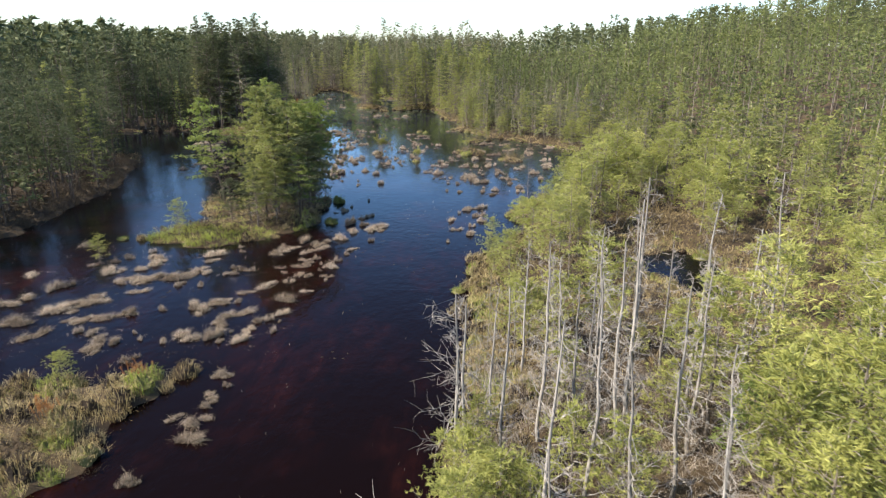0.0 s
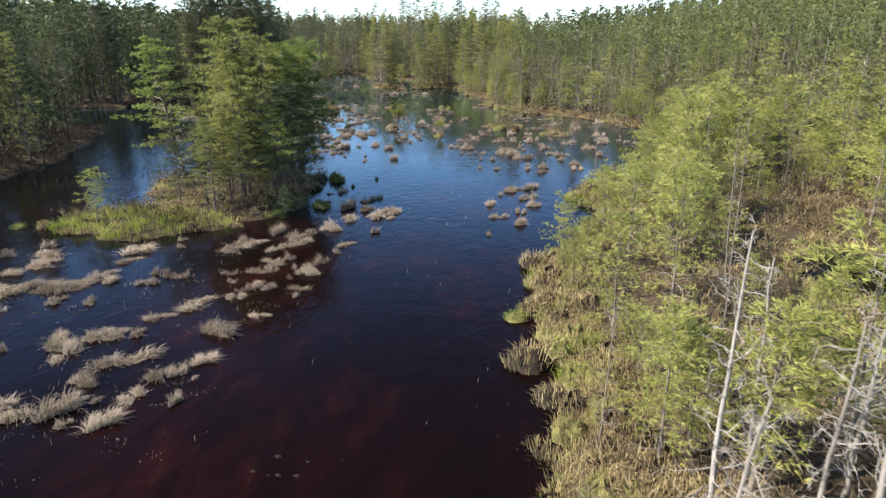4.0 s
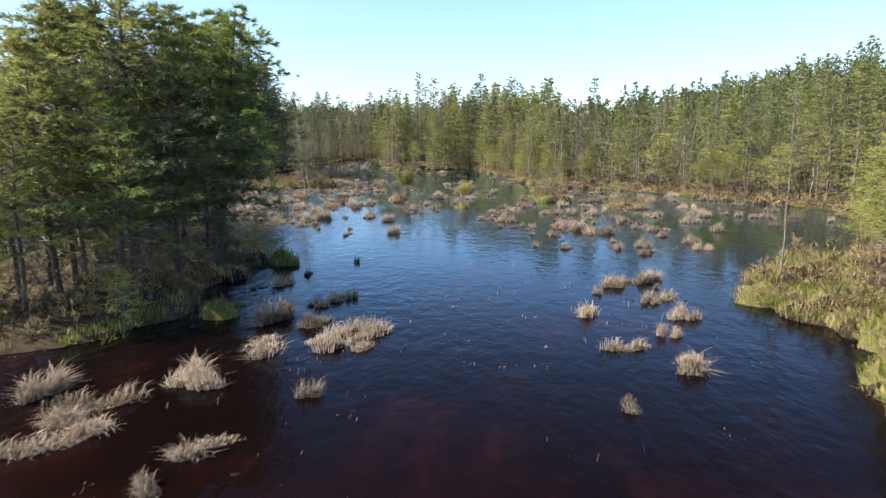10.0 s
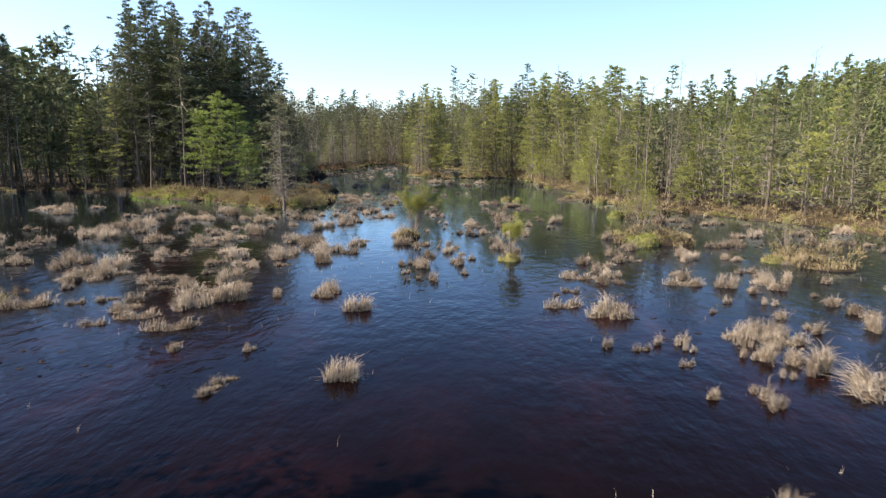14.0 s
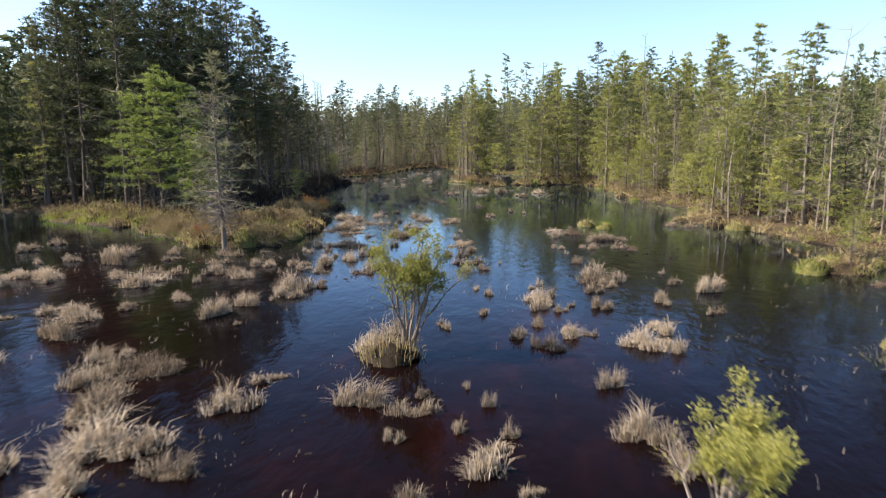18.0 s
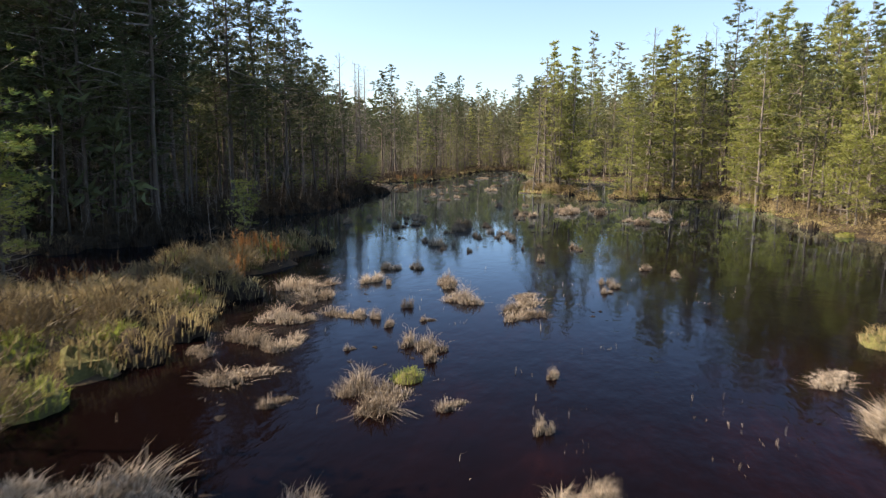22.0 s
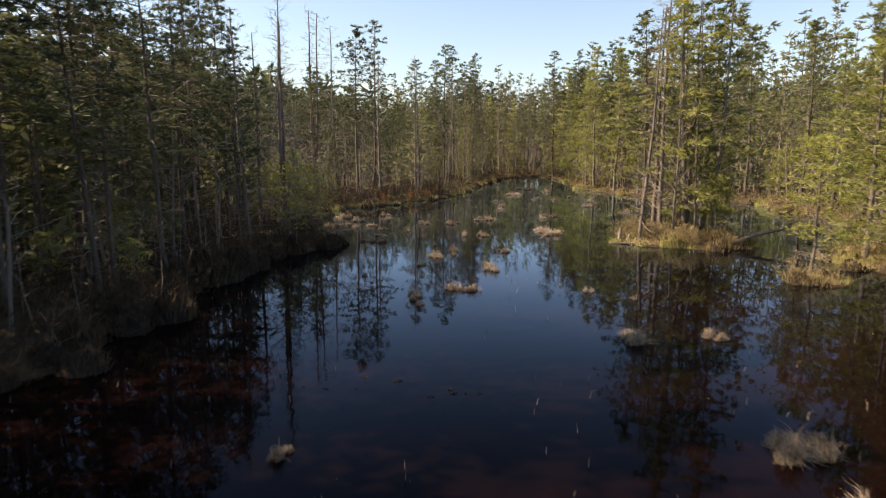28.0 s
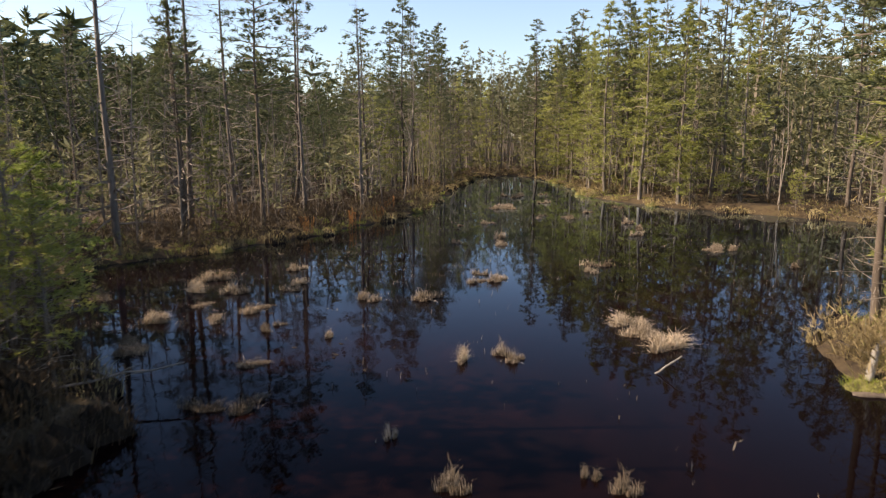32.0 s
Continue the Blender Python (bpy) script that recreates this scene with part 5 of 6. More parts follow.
joined("small_tussocks", "small dry sedge tussocks scattered between the large ones", "sedge", range(90, 96), [pose(x, y, 0.0, 0, 0, random.gauss(40, 28)) @ Matrix.Diagonal((r / 0.36, r / 0.36, 0.4 + 0.5 * r / 0.36, 1)) for x, y, r in between], 601, True)
seen, first_poses = {0: 0, 1: 0}, []
for x, y, r in ALL_TUSSOCKS:
    wide = r > 0.55
    models = WIDE if wide else SMALL
    s = min(1.6, r / (0.80 if wide else 0.35)) * (0.85 if y > 116 else 1.32 if 79 < y < 92 else 1.0)
    m = pose(x, y, 0.0, 0, 0, random.gauss(40, 28)) @ Matrix.Diagonal((s, s, min(1.05, 0.4 + 0.55 * s) * random.uniform(0.8, 1.15) * (0.72 if y < 34 else 0.66 if y > 116 else 0.7 if 75 < y < 92 else 1.0), 1))
    if seen[wide] < len(models):
        first_poses.append((models[seen[wide]], m))
    else:
        copy_thing(models[random.randrange(len(models))], m)
    seen[wide] += 1
for ob, m in first_poses:
    ob.matrix_basis = m


# ---- banks: grass, sedge, heath ----
def clumps(name, label, xs, ys, per, tall, reach, width, material, seed, category="grass"):
    rng = np.random.default_rng(seed)
    k = len(xs)
    grow = np.repeat(rng.uniform(0.6, 1.3, k), per)
    a, q = rng.uniform(0, 6.283, k * per), np.sqrt(rng.random(k * per))
    off = np.stack([np.cos(a) * q * reach, np.sin(a) * q * reach, 0 * a], 1)
    base = np.repeat(np.stack([xs, ys, height(xs, ys) - 0.05], 1), per, 0) + off
    lean = off / reach * 0.8 + rng.normal(size=base.shape) * [0.35, 0.35, 0]
    g = Geo()
    g.blades(rng, base, lean, grow * tall * rng.uniform(0.5, 1.2, k * per), np.full(k * per, width))
    tagged(new(name, g.mesh(name, material)), label, category, kind="stuff")


def bushes(name, label, xs, ys, per, tall, reach, size, material, seed, category="heath", width=0.10):
    """Low rounded twiggy growth."""
    rng = np.random.default_rng(seed)
    k = len(xs)
    grow = np.repeat(rng.uniform(0.55, 1.35, k), per)
    v = rng.normal(size=(k * per, 3))
    v = unit(v) * rng.uniform(0.55, 1.0, (k * per, 1)) * [reach, reach, tall]
    v[:, 2] = np.abs(v[:, 2])
    pos = np.repeat(np.stack([xs, ys, height(xs, ys)], 1), per, 0) + v * grow[:, None]
    g = Geo()
    g.tufts(rng, pos, unit(v + [0, 0, 0.5 * tall]), size * rng.uniform(0.6, 1.3, k * per), 3, 0.5, width)
    tagged(new(name, g.mesh(name, material)), label, category, kind="stuff")


rng, xs, ys, d = sown(-50, 20, 2, 186, 0.5, 20)
k = rng.random(len(xs))
isle = near_island(xs, ys, 0.0) & (d > -0.05)
east = (xs > -1) & (ys < 54) & (d > 0.2) & (d < 9)
# dim: shores meant to look shaded, kept free of the pale grasses
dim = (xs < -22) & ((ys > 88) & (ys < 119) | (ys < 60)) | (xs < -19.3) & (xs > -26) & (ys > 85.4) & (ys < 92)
patchy = (ys < 62) | (xs < -16 + (ys > 120) * -10) | (wave(xs, ys, 0.6, 2.2) > -0.12)
edge = ((d > -0.08) & (d < 1.5) & (k < 0.62) & patchy | isle & (k < 0.28)) & ~dim
green = (wave(xs, ys, 0.35, 0.9) > 0.25) | ((ys > 32) & (ys < 37) & (xs < -9.5) & (xs > -18)) | ((ys > 80.5) & (xs < -23) & (ys < 86))
clumps("bank_grass", "dry golden grass fringing the banks", xs[edge & ~green], ys[edge & ~green], 32, 0.30, 0.27, 0.0052, STRAW_GOLD, 21)
clumps("bank_sedge", "yellow-green sedge and moss fringing the banks", xs[edge & green], ys[edge & green], 32, 0.26, 0.27, 0.0052, SEDGE, 22)
brushy = (ys > 7) & (ys < 19.5) & (xs < 7)
floor_grass = east & (k > 0.45) & (k < 0.8) & ~(brushy & (k < 0.7))
clumps("bog_grass", "tufts of tan grass between the young cedars", xs[floor_grass], ys[floor_grass], 26, 0.30, 0.24, 0.005, STRAW_GOLD, 24)
back = (d > 0.6) & (d < 7) & (k > 0.7) & ~east & ~((ys < 33) & (xs < -20))
# scrub under the trees wears the shade-darkened heath colour
bushes("heath_scrub", "brown twiggy heath scrub under the trees", xs[back], ys[back], 16, 0.6, 0.42, 0.2, SHADED_HEATH, 23)
dead_brush = east & (ys > 7) & (ys < 19.5) & (k < 0.5)
bushes("brushwood", "grey tangle of dead brushwood below the dead trees", xs[dead_brush], ys[dead_brush], 74, 0.85, 0.44, 0.2, BRUSH, 25, "brushwood", 0.03)
scrub = east & ~((ys > 7) & (ys < 19.5)) & (k < 0.42)
bushes("bog_scrub", "low olive and brown scrub on the boggy bank", xs[scrub], ys[scrub], 18, 0.6, 0.4, 0.2, HEATH, 26)


fringe = (d > 0.0) & (d < 2.2) & (k > np.where((xs > -16) & (ys > 60), 0.45, 0.74)) & ~east & ~dim
bushes("bank_scrub", "brown and olive scrub overhanging the banks", xs[fringe], ys[fringe], 26, 0.55, 0.42, 0.15, HEATH, 27)
fringe = (d > 0.2) & (d < 2.6) & (k > 0.84) & (k < 0.88) & ~dim
bushes("green_scrub", "small green shrubs among the bank grass", xs[fringe], ys[fringe], 26, 0.7, 0.4, 0.12, CEDAR, 28, "shrubs")


rng, xs, ys, d = sown(-0.5, 7, 17, 47, 0.3, 44)
thick = (d > -0.06) & (d < 2.4)
tan = wave(xs, ys, 0.8, 1.4) > np.where(ys > 33, 0.3, -0.25)
clumps("bank_grass", "thick tan grass mounds along the boggy bank", xs[thick & tan], ys[thick & tan], 46, 0.20, 0.22, 0.0055, STRAW_GOLD, 45)
clumps("bank_sedge", "olive-green sedge along the boggy bank", xs[thick & ~tan], ys[thick & ~tan], 46, 0.17, 0.22, 0.0055, SEDGE, 46)


rng, xs, ys, d = sown(-48, -22, 88, 146, 0.5, 47)
thick = (d > -0.15) & (d < 4.5) & (rng.random(len(xs)) < np.where(d < 1.6, 0.95, 0.6))
# shrub colour is darkened in place of the west bank's shade
bushes("bog_shrubs", "bog shrubs crowding the west bank, coloured dark for its shade", xs[thick], ys[thick], 34, 0.78, 0.46, 0.16, SHADED_HEATH, 48, "brush", 0.08)
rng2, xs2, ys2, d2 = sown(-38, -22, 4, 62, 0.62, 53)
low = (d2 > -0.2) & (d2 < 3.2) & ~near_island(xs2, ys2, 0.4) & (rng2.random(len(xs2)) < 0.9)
bushes("bog_shrubs", "bog shrubs under the pines by the water, coloured dark for the shade", xs2[low], ys2[low], 24, 0.75, 0.5, 0.18, SHADED_HEATH, 54, "brush", 0.08)
poles = Geo()
shore = (d > 0.0) & (d < 4.0) & (rng.random(len(xs)) < 0.28)
for x, y, z in zip(xs[shore], ys[shore], height(xs[shore], ys[shore])):
    tall = rng.uniform(0.9, 2.6)
    stem = limb(rng, (x, y, z - 0.1), (rng.normal() * 0.15, rng.normal() * 0.15, 1), tall, 4, 0, 0.1)
    poles.tube(stem, [0.012, 0.009, 0.006, 0.003], 3)
    for _ in range(5):
        q, _w = along(stem, rng.uniform(0.2, 0.95, 1))
        poles.tube(limb(rng, q[0], (rng.normal(), rng.normal(), 0.7), tall * rng.uniform(0.15, 0.35), 3, 0, 0.2), [0.006, 0.004, 0.002], 3)
tagged(new("bare_switches", poles.mesh("bare_switches", BARK_TWIG)), "thin bare switches and saplings along the west bank", "saplings", kind="stuff")
rng, xs, ys, d = sown(-34, -16, 74, 91, 0.46, 49)
thick = (d > 0.0) & near_island(xs, ys, 0.2) & (rng.random(len(xs)) < 0.85)
bushes("spit_heath", "low brown heath covering the spit", xs[thick], ys[thick], 18, 0.42, 0.36, 0.15, HEATH, 50)


# a ragged overhanging rim along every shore
rng, xs, ys, d = sown(-48, 18, 6, 176, 0.34, 51)
rim = (d > -0.16) & (d < 0.28) & (rng.random(len(xs)) < 0.8)
tone = wave(xs, ys, 0.7, 2.7) + 0.35 * rng.normal(size=len(xs))
# in the dim stretches the whole rim takes the shade-darkened heath
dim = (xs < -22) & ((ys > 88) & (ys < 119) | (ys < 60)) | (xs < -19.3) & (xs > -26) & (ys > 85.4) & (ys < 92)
for name, label, pick, mat, tall in (("shore_straw", "dry grass hanging over the water's edge", (tone > 0.05) & ~dim, STRAW_GOLD, 0.27), ("shore_sedge", "olive sedge at the water's edge", (tone < -0.3) & ~dim, SEDGE, 0.28), ("shore_heath", "brown heath and dead stems at the water's edge, darkened in place of shade", (np.abs(tone + 0.125) <= 0.175) | dim, SHADED_HEATH, 0.36)):
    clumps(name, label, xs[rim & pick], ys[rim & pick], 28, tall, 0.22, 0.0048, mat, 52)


# ---- hummocks along the water's edge ----
def hummock_model(seed, top, tuft, label):
    rng = np.random.default_rng(seed)
    mound, leaves = Geo(), Geo()
    mound.dome(rng, 0.55, 0.45, 0.26, 4, 11, 0.2, 0.12)
    k = 160
    a, q = rng.uniform(0, 6.283, k), np.sqrt(rng.random(k))
    base = np.stack([np.cos(a) * q * 0.5, np.sin(a) * q * 0.4, 0.25 * (1 - q**2)], 1)
    lean = np.stack([np.cos(a) * q, np.sin(a) * q, 0 * a], 1) * 0.9 + rng.normal(size=(k, 3)) * [0.35, 0.35, 0]
    leaves.blades(rng, base, lean, 0.3 * rng.uniform(0.5, 1.3, k), rng.uniform(0.005, 0.009, k))
    GEOS[seed] = ((mound.arrays(), top, "mounds"), (leaves.arrays(), tuft, "grass_tufts"))
    root = tagged(new("bank_hummock", mound.mesh("hummock", top, True)), label, "hummock", "hummocks along the banks")
    part("grass_tuft", leaves, tuft, root)
    return root


HUMMOCKS = [hummock_model(201, MOSS, SEDGE, "mossy green hummock at the water's edge"), hummock_model(202, ROOTS, STRAW_GOLD, "peaty hummock with a golden grass cap at the water"),
            hummock_model(203, ROOTS, STRAW_GOLD, "peaty hummock with a golden grass cap at the water"), hummock_model(204, MOSS, STRAW_GOLD, "mossy hummock with dry grass at the water's edge")]
# tufts in the shade-darkened heath colour, for the west shore
SHADED_HUMMOCK = hummock_model(205, ROOTS, SHADED_HEATH, "peaty hummock at the water with shrub tufts darkened for shade")
SHADED_HUMMOCK.matrix_basis = pose(-28.0, 104.2, -0.02)
rng, xs, ys, d = sown(-46, 19, 5, 182, 1.15, 30)
ok = (d > -0.35) & (d < 0.35) & ((xs > -24) | (ys > 75)) & ~((xs < -24) & (ys > 86) & (ys < 118))
count = 0
for n in rng.permutation(np.where(ok)[0]):
    x, y = xs[n], ys[n]
    s = rng.uniform(0.55, 1.15)
    m = pose(x, y, -0.02, 0, 0, rng.uniform(0, 360)) @ Matrix.Diagonal((s, s, s * rng.uniform(0.7, 1.2), 1))
    if count < len(HUMMOCKS):
        HUMMOCKS[count].matrix_basis = pose(x, y, -0.02, 0, 0, 30)
    elif count < 284:
        copy_thing(HUMMOCKS[(0, 1, 2, 3, 1, 2)[rng.integers(0, 6)]], m)
    count += 1
for x, y, s, kind in ((0.45, 24.9, 1.25, 1), (-8.9, 65.9, 1.05, 1), (-4.7, 61.6, 0.8, 3), (-0.1, 65.9, 1.2, 0), (0.5, 66.4, 0.9, 3), (-0.8, 66.3, 0.8, 1), (-13.2, 80.9, 0.5, 0), (-5.6, 84.6, 0.9, 0), (-6.4, 85.3, 0.9, 3), (-18.4, 34.2, 0.6, 0), (-16.2, 52.9, 1.3, 0), (-15.6, 53.6, 1.0, 3), (-17.2, 53.0, 1.1, 1)):
    copy_thing(HUMMOCKS[kind], pose(x, y, -0.04, 0, 0, x * 77) @ Matrix.Diagonal((s, s, s, 1)))


rng, xs, ys, d = sown(-31, -6, 7, 128, 0.82, 31)
ok = near_island(xs, ys, 0.0) & (d > 0.2) & ~((ys > 30) & (ys < 48)) & (xs > -30)
knolls = []
for x, y in zip(xs[ok], ys[ok]):
    s = rng.uniform(0.7, 1.2)
    knolls.append(pose(x, y, float(height(x, y)) - 0.12, 0, 0, rng.uniform(0, 360)) @ Matrix.Diagonal((s, s, s * rng.uniform(0.8, 1.3), 1)))
rng, xs, ys, d = sown(-0.5, 6, 15, 46, 0.62, 35)
ok = (d > -0.12) & (d < 1.7)
for x, y in zip(xs[ok], ys[ok]):
    s = rng.uniform(0.55, 1.05)
    knolls.append(pose(x, y, float(height(x, y)) - 0.1, 0, 0, rng.uniform(0, 360)) @ Matrix.Diagonal((s, s, s * rng.uniform(0.9, 1.4), 1)))
joined("bog_knolls", "knobbly mossy and grassy knolls covering the boggy banks", "knolls", (204, 203, 204, 202, 201), knolls, 32)


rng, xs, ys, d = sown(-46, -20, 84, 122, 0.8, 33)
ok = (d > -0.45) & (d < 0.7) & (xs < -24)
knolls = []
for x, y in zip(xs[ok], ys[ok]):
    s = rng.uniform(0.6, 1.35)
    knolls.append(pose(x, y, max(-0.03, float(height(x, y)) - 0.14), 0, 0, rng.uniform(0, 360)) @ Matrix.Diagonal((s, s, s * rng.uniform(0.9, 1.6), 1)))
# only the hummock with shade-coloured tufts is used here
joined("dark_knolls", "shrubby peat knolls crowding the west shore, darkened to stand in for its shade", "knolls", (205,), knolls, 34)


# ---- shrubs in the water and on the spit ----
def shrub(seed, x, y, tall, wide, leaf, label, stems=8, leaves=900, base_z=0.2):
    rng = np.random.default_rng(seed)
    stem, crown = Geo(), Geo()
    pos, way = [], []
    for n in range(stems):
        az = n * 6.283 / stems + rng.normal() * 0.4
        path = limb(rng, (0.06 * math.cos(az), 0.06 * math.sin(az), -0.1), (math.cos(az) * wide * 0.55, math.sin(az) * wide * 0.55, tall * 0.8), tall * rng.uniform(0.75, 1.1), 6, 0.05, 0.16)
        stem.tube(path, np.linspace(0.022, 0.006, 6), 5)
        for _ in range(6):
            q, qd = along(path, rng.uniform(0.35, 0.98, 1))
            tw = limb(rng, q[0], qd[0] + 0.7 * rng.normal(size=3), tall * rng.uniform(0.12, 0.3), 4, 0.08, 0.25)
            stem.tube(tw, np.linspace(0.008, 0.003, 4), 3)
            bare_twig = tw[0][2] < tall * rng.uniform(0.35, 0.6)
            t = rng.uniform(0.25, 1.0, 2 if bare_twig else leaves // (stems * 6))
            pp, dd = along(tw, t)
            pos.append(pp + rng.normal(size=pp.shape) * 0.05)
            way.append(dd)
    crown.tufts(rng, np.concatenate(pos), np.concatenate(way), rng.uniform(0.022, 0.042, sum(len(p) for p in pos)), 6, 0.8, 0.22)
    root = thing("shrub", label, "shrub")
    part("stem", stem, BARK_TWIG, root)
    part("crown", crown, leaf, root)
    root.matrix_basis = pose(x, y, base_z, 0, 0, seed * 40)
    return root


shrub(301, -8.7, 66.1, 1.75, 0.72, SHRUB_LEAF, "airy yellow-green shrub on a hummock in the water", 16, 9000)
shrub(302, -4.7, 61.9, 1.15, 0.75, SHRUB_LEAF, "small yellow-green shrub on a mossy hummock", 11, 5200)
shrub(303, -0.1, 66.9, 1.7, 1.0, SHRUB_LEAF, "pale olive shrub on a grassy hummock", 8, 900)
shrub(304, 4.2, 64.0, 1.3, 0.8, SHRUB_LEAF, "pale olive shrub on a grassy hummock", 6, 600)


def heath_bush(seed, label):
    rng = np.random.default_rng(seed)
    stem, crown = Geo(), Geo()
    for n in range(26):
        az = rng.uniform(0, 6.283)
        stem.tube(limb(rng, (0.2 * math.cos(az), 0.2 * math.sin(az), -0.05), (math.cos(az) * 0.8, math.sin(az) * 0.8, 0.8), rng.uniform(0.5, 0.85), 4, 0.0, 0.2), [0.008, 0.006, 0.004, 0.002], 3)
    v = unit(rng.normal(size=(620, 3))) * rng.uniform(0.6, 1.0, (620, 1)) * [0.72, 0.72, 0.62]
    v[:, 2] = np.abs(v[:, 2])
    crown.tufts(rng, v, unit(v + [0, 0, 0.6]), rng.uniform(0.08, 0.18, 620), 4, 0.45, 0.05)
    root = thing("heath_bush", label, "bush", "heath bushes on the spit")
    part("stem", stem, BARK_TWIG, root)
    part("crown", crown, HEATH, root)
    return root


HEATHS = [heath_bush(310 + n, "rounded brown heath bush with dry seed heads") for n in range(3)]
rng = np.random.default_rng(320)
spots = [(-20.2, 77.2), (-19.4, 78.2), (-20.8, 78.6), (-19.0, 79.6), (-20.0, 80.2), (-18.6, 80.8), (-19.6, 81.6), (-20.8, 81.2), (-19.0, 82.4), (-20.0, 83.2), (-19.4, 84.2), (-20.6, 84.6), (-19.8, 85.6), (-20.6, 86.6), (-21.8, 77.6), (-22.8, 78.6), (-17.4, 76.6), (-17.2, 77.6), (-16.8, 75.4), (-18.9, 122.6), (-19.9, 123.0), (-17.8, 123.0), (-20.8, 123.4), (-12.4, 42.2), (-10.9, 41.4), (-9.8, 39.8)]
for n, (x, y) in enumerate(p for p in spots if inland(*p) > 0):
    m = pose(x, y, float(height(x, y)) - 0.05, 0, 0, rng.uniform(0, 360)) @ Matrix.Diagonal((*[rng.uniform(0.75, 1.2)] * 2, rng.uniform(0.8, 1.15), 1))
    if n < 3:
        HEATHS[n].matrix_basis = pose(x, y, float(height(x, y)) - 0.05)
    else:
        copy_thing(HEATHS[n % 3], m)


# ---- rusty fern stems ----
def fern(seed, x, y, tall, n=16):
    rng = np.random.default_rng(seed)
    g, f = Geo(), Geo()
    for _ in range(n):
        p = rng.normal(size=3) * [0.16, 0.16, 0]
        path = limb(rng, p, (0.12 * rng.normal(), 0.12 * rng.normal(), 1), tall * rng.uniform(0.6, 1.1), 5, 0, 0.06)
        g.tube(path, np.linspace(0.008, 0.004, 5), 3)
        pp, dd = along(path, rng.uniform(0.45, 1.0, 16))
        f.tufts(rng, pp, dd, np.full(16, 0.075), 3, 0.5, 0.12)
    root = thing("fern", "upright rusty-brown dead ferns on the bank", "fern", "rusty ferns")
    part("stem", g, RUST, root)
    part("frond", f, RUST, root)
    root.matrix_basis = pose(x, y, float(max(0, height(x, y))) - 0.02)


for n, (x, y, h) in enumerate(((-22.0, 83.0, 0.7), (-20.6, 86.9, 0.8), (-20.1, 87.6, 0.75), (-21.0, 87.8, 0.6), (-20.0, 85.9, 0.6), (-9.6, 19.0, 0.6), (-10.8, 16.4, 0.55), (-12.5, 14.4, 0.6), (-37.6, 134.6, 0.7), (-36.9, 137.2, 0.8), (-36.8, 140.0, 0.75), (-37.2, 142.4, 0.7), (-19.6, 76.4, 0.5))):
    fern(330 + n, x, y, h)


# ---- fallen wood ----
def log(seed, ends, r, label, name="fallen_log", material=None, stubs=4):
    rng = np.random.default_rng(seed)
    a, b = np.array(ends[0], float), np.array(ends[1], float)
    path = np.linspace(a, b, 7) + rng.normal(size=(7, 3)) * 0.03 * np.linalg.norm(b - a) * [0.5, 0.5, 0.3]
    bole, twig = Geo(), Geo()
    bole.tube(path, np.linspace(r, r * 0.45, 7), 7)
    for n in range(stubs):
        q, qd = along(path, rng.uniform(0.3, 0.95, 1))
        twig.tube(limb(rng, q[0], unit(rng.normal(size=3) + [0, 0, 0.8]), rng.uniform(0.3, 0.8), 4, 0, 0.25), [0.018, 0.012, 0.008, 0.004], 4)
    root = thing(name, label, "log")
    part("bole", bole, material or BARK_DEAD, root, smooth=True)
    if stubs:
        part("branchwork", twig, material or BARK_DEAD, root)


log(401, ((-17.6, 122.6, 0.12), (-15.2, 124.6, 0.75)), 0.10, "leaning grey log jutting from the islet over the water", material=BARK_CEDAR)
log(402, ((-21.7, 122.5, 0.0), (-20.6, 122.4, 0.06)), 0.06, "short dark log at the islet's edge", material=BARK_PINE, stubs=1)
log(403, ((-14.3, 121.2, 0.03), (-9.0, 120.9, 0.14)), 0.065, "long fallen trunk lying along the bank", material=BARK_PINE)
log(404, ((0.6, 12.2, 0.2), (-1.6, 12.9, 0.45)), 0.05, "bleached dead branch reaching over the water", stubs=9)
log(405, ((-33.2, 118.0, 0.2), (-31.4, 119.6, 0.45)), 0.026, "bare dark branch reaching over the water", material=BARK_TWIG, stubs=6)
log(406, ((5.2, 8.0, 0.3), (8.2, 6.6, 0.9)), 0.08, "bleached fallen trunk in the brushwood", stubs=6)
log(407, ((9.2, 13.4, 0.4), (11.4, 12.2, 1.0)), 0.07, "bleached fallen trunk in the brushwood", stubs=6)
log(408, ((-39.0, 136.5, 0.5), (-43.0, 138.6, 0.9)), 0.09, "dark fallen trunk among the trees", material=BARK_PINE)
log(409, ((-24.5, 122.5, 0.0), (-24.1, 122.6, 0.32)), 0.018, "slanting pale stick standing in the water", stubs=0)
for n, (x, y, h) in enumerate(((-21.4, 122.9, 0.55), (-21.1, 122.7, 0.35), (-9.4, 38.6, 0.5))):
    rng = np.random.default_rng(420 + n)
    g, e = Geo(), Geo()
    path = limb(rng, (0, 0, -0.2), (0.15, 0.1, 1), h + 0.2, 5, 0, 0.08)
    g.tube(path, np.linspace(0.075, 0.05, 5), 8)
    e.tufts(rng, np.repeat(path[-1:], 7, 0) + rng.normal(size=(7, 3)) * [0.025, 0.025, 0], np.repeat([[0, 0, 1.0]], 7, 0), np.full(7, 0.09), 1, 0.15, 0.3)
    root = thing("tree_stump", "pale broken stump at the water's edge", "stump", "stumps")
    part("bole", g, BARK_DEAD, root, smooth=True)
    part("splintered_top", e, BARK_DEAD, root)
    root.matrix_basis = pose(x, y, 0.05)

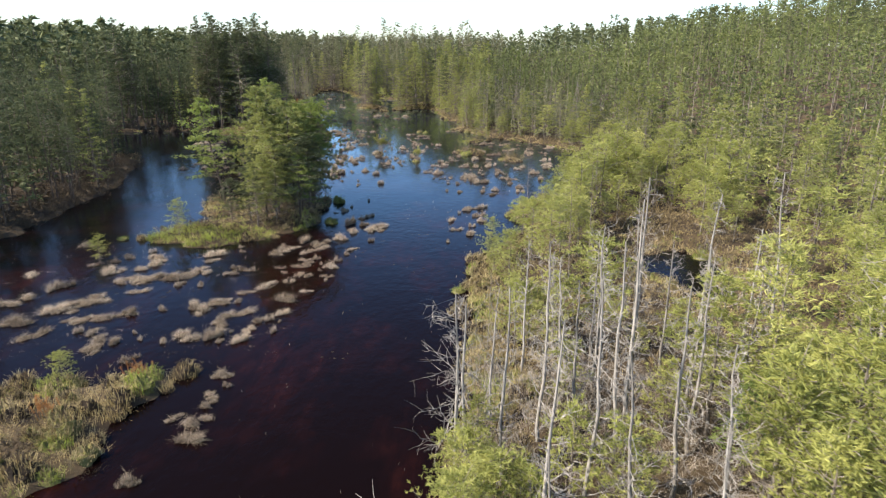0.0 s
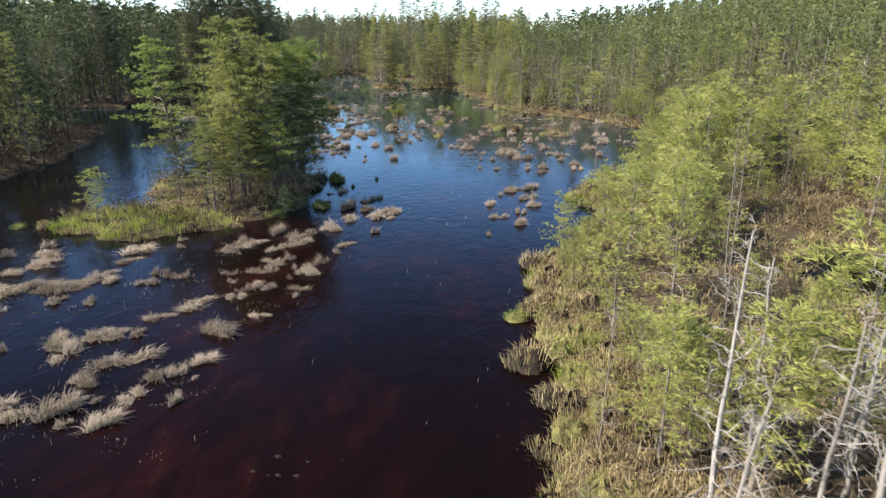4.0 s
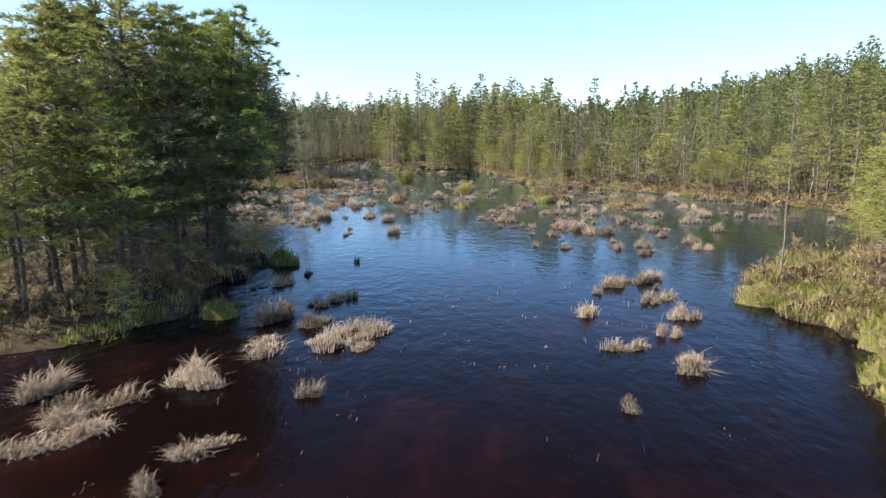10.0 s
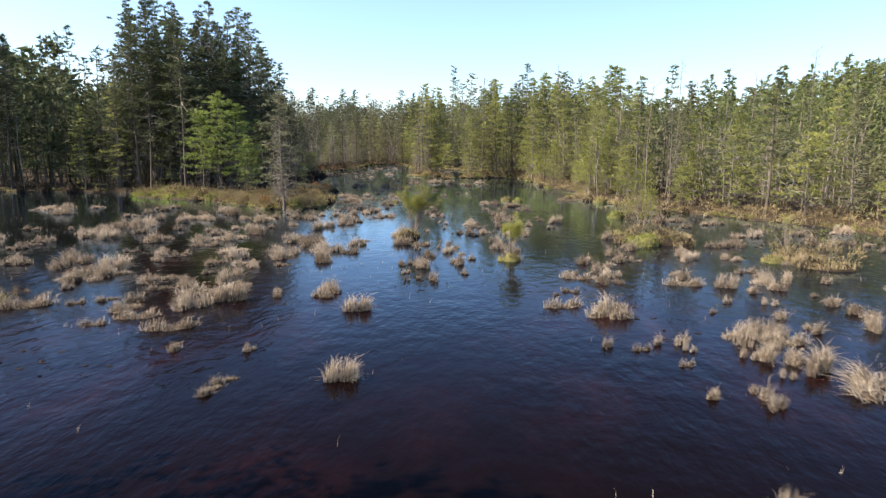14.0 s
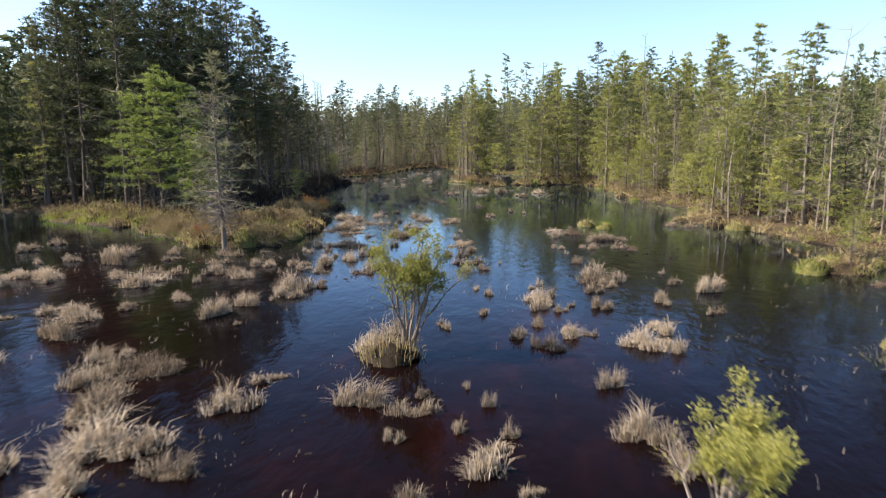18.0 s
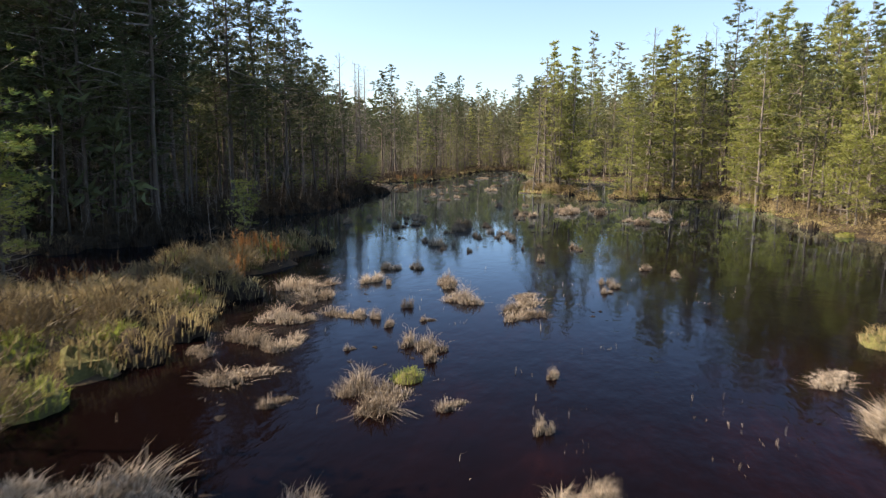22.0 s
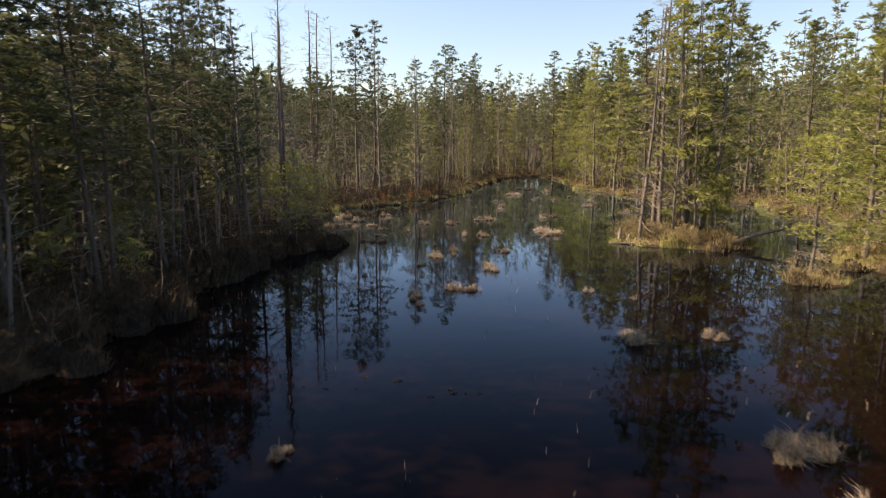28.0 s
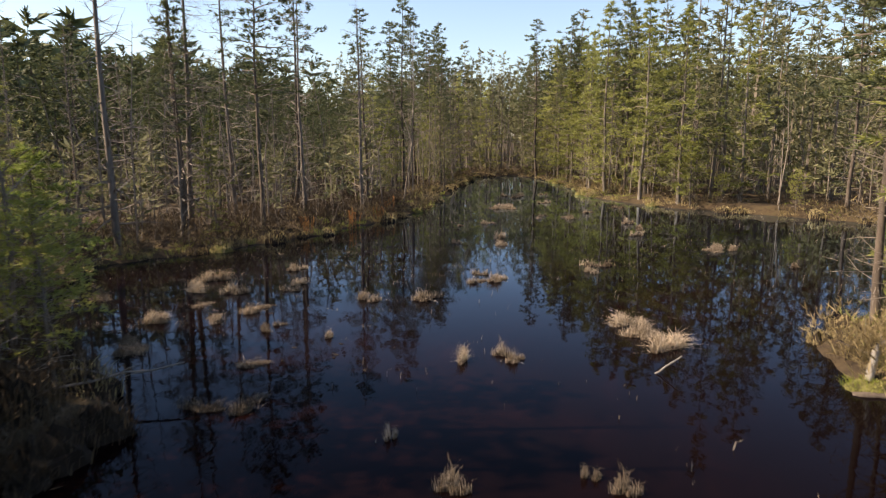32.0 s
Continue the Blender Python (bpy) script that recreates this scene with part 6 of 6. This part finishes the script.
rng, xs, ys, d = sown(-18.5, -8.2, 31.5, 38.5, 0.34, 40)
lawn = (d > -0.12) & near_island(xs, ys, 0.3) & (ys < 37.6 - 0.25 * (xs + 18))
clumps("islet_sedge", "bright yellow-green sedge lawn on the islet's shore", xs[lawn], ys[lawn], 20, 0.42, 0.2, 0.009, SEDGE, 41)
rng, xs, ys, d = sown(-36, -24, 79, 85, 0.36, 42)
lawn = (d > -0.1) & (d < 2.2)
clumps("spit_sedge", "bright yellow-green sedge on the spit's shore", xs[lawn], ys[lawn], 18, 0.36, 0.22, 0.009, SEDGE, 43)

# ---- small sedge shoots between the tussocks ----
rng = np.random.default_rng(510)
spots = []
for x0, x1, y0, y1, n in ((-20, -6, 20, 33, 420), (-24, -9, 52, 76, 420), (0, 13, 52, 80, 260), (-10, 0, 56, 74, 70), (-20, -8, 74, 92, 110), (-40, -30, 120, 132, 220), (-38, -22, 128, 160, 160), (-9, 2, 34, 44, 80)):
    spots.append(np.stack([rng.uniform(x0, x1, n), rng.uniform(y0, y1, n)], 1))
spots = np.concatenate(spots)
spots = spots[(inland(spots[:, 0], spots[:, 1]) < -0.15) & (wave(spots[:, 0], spots[:, 1], 0.9, 0.3) > -0.25)]
k = len(spots)
n = 8
base = np.column_stack([np.repeat(spots, n, 0), np.full(k * n, -0.03)]) + rng.normal(size=(k * n, 3)) * [0.13, 0.08, 0]
g = Geo()
g.blades(rng, base, rng.normal(size=(k * n, 3)) * [0.3, 0.3, 0] + [0.25, 0.15, 0], np.repeat(rng.uniform(0.05, 0.17, k), n) * rng.uniform(0.5, 1.2, k * n), rng.uniform(0.0022, 0.0042, k * n))
tagged(new("sedge_shoots", g.mesh("sedge_shoots", STRAW)), "small matted sedge shoots between the tussocks", "sedge", kind="stuff")

# ---- lone stems and floating scraps on the water ----
rng = np.random.default_rng(500)
centres = np.stack([rng.uniform(-30, 6, 640), rng.uniform(8, 172, 640)], 1)
centres[:, 0] += np.interp(centres[:, 1], [0, 50, 100, 172], [6, 4, -10, -24])
pts = (centres[:, None] + rng.normal(size=(640, 5, 2)) * [0.5, 0.8]).reshape(-1, 2)
pts = pts[inland(pts[:, 0], pts[:, 1]) < -0.3]
k = len(pts)
g = Geo()
g.blades(rng, np.column_stack([pts, np.full(k, -0.05)]), rng.normal(size=(k, 3)) * [0.16, 0.16, 0] + [0.12, 0.06, 0], rng.uniform(0.10, 0.30, k), rng.uniform(0.003, 0.005, k))
tagged(new("reed_stems", g.mesh("reed_stems", STRAW)), "lone pale reed stems standing out of the water", "reeds", kind="stuff")

SCRAPS = earth("wet_scraps", [(0.3, (0.006, 0.005, 0.004)), (0.6, (0.02, 0.014, 0.010)), (0.8, (0.05, 0.036, 0.025))], 5.0)
centres = np.stack([rng.uniform(-34, 10, 300), rng.uniform(18, 172, 300)], 1)
pts = (centres[:, None] + rng.normal(size=(300, 7, 2)) * [0.45, 0.35]).reshape(-1, 2)
pts = pts[inland(pts[:, 0], pts[:, 1]) < -0.3]
g = Geo()
for x, y in pts:
    s = rng.uniform(0.015, 0.06)
    a = np.sort(rng.uniform(0, 6.283, 6))
    rim = np.stack([x + np.cos(a) * s * rng.uniform(0.6, 1.3, 6) * 1.5, y + np.sin(a) * s * rng.uniform(0.6, 1.3, 6), np.full(6, 0.004)], 1)
    g.add(np.vstack([[[x, y, 0.008 + 0.02 * rng.random()]], rim]), [[0, 1 + n, 1 + (n + 1) % 6] for n in range(6)])
tagged(new("floating_mat", g.mesh("floating_mat", SCRAPS)), "dark scraps of root mat floating on the water", "plant debris", kind="stuff")
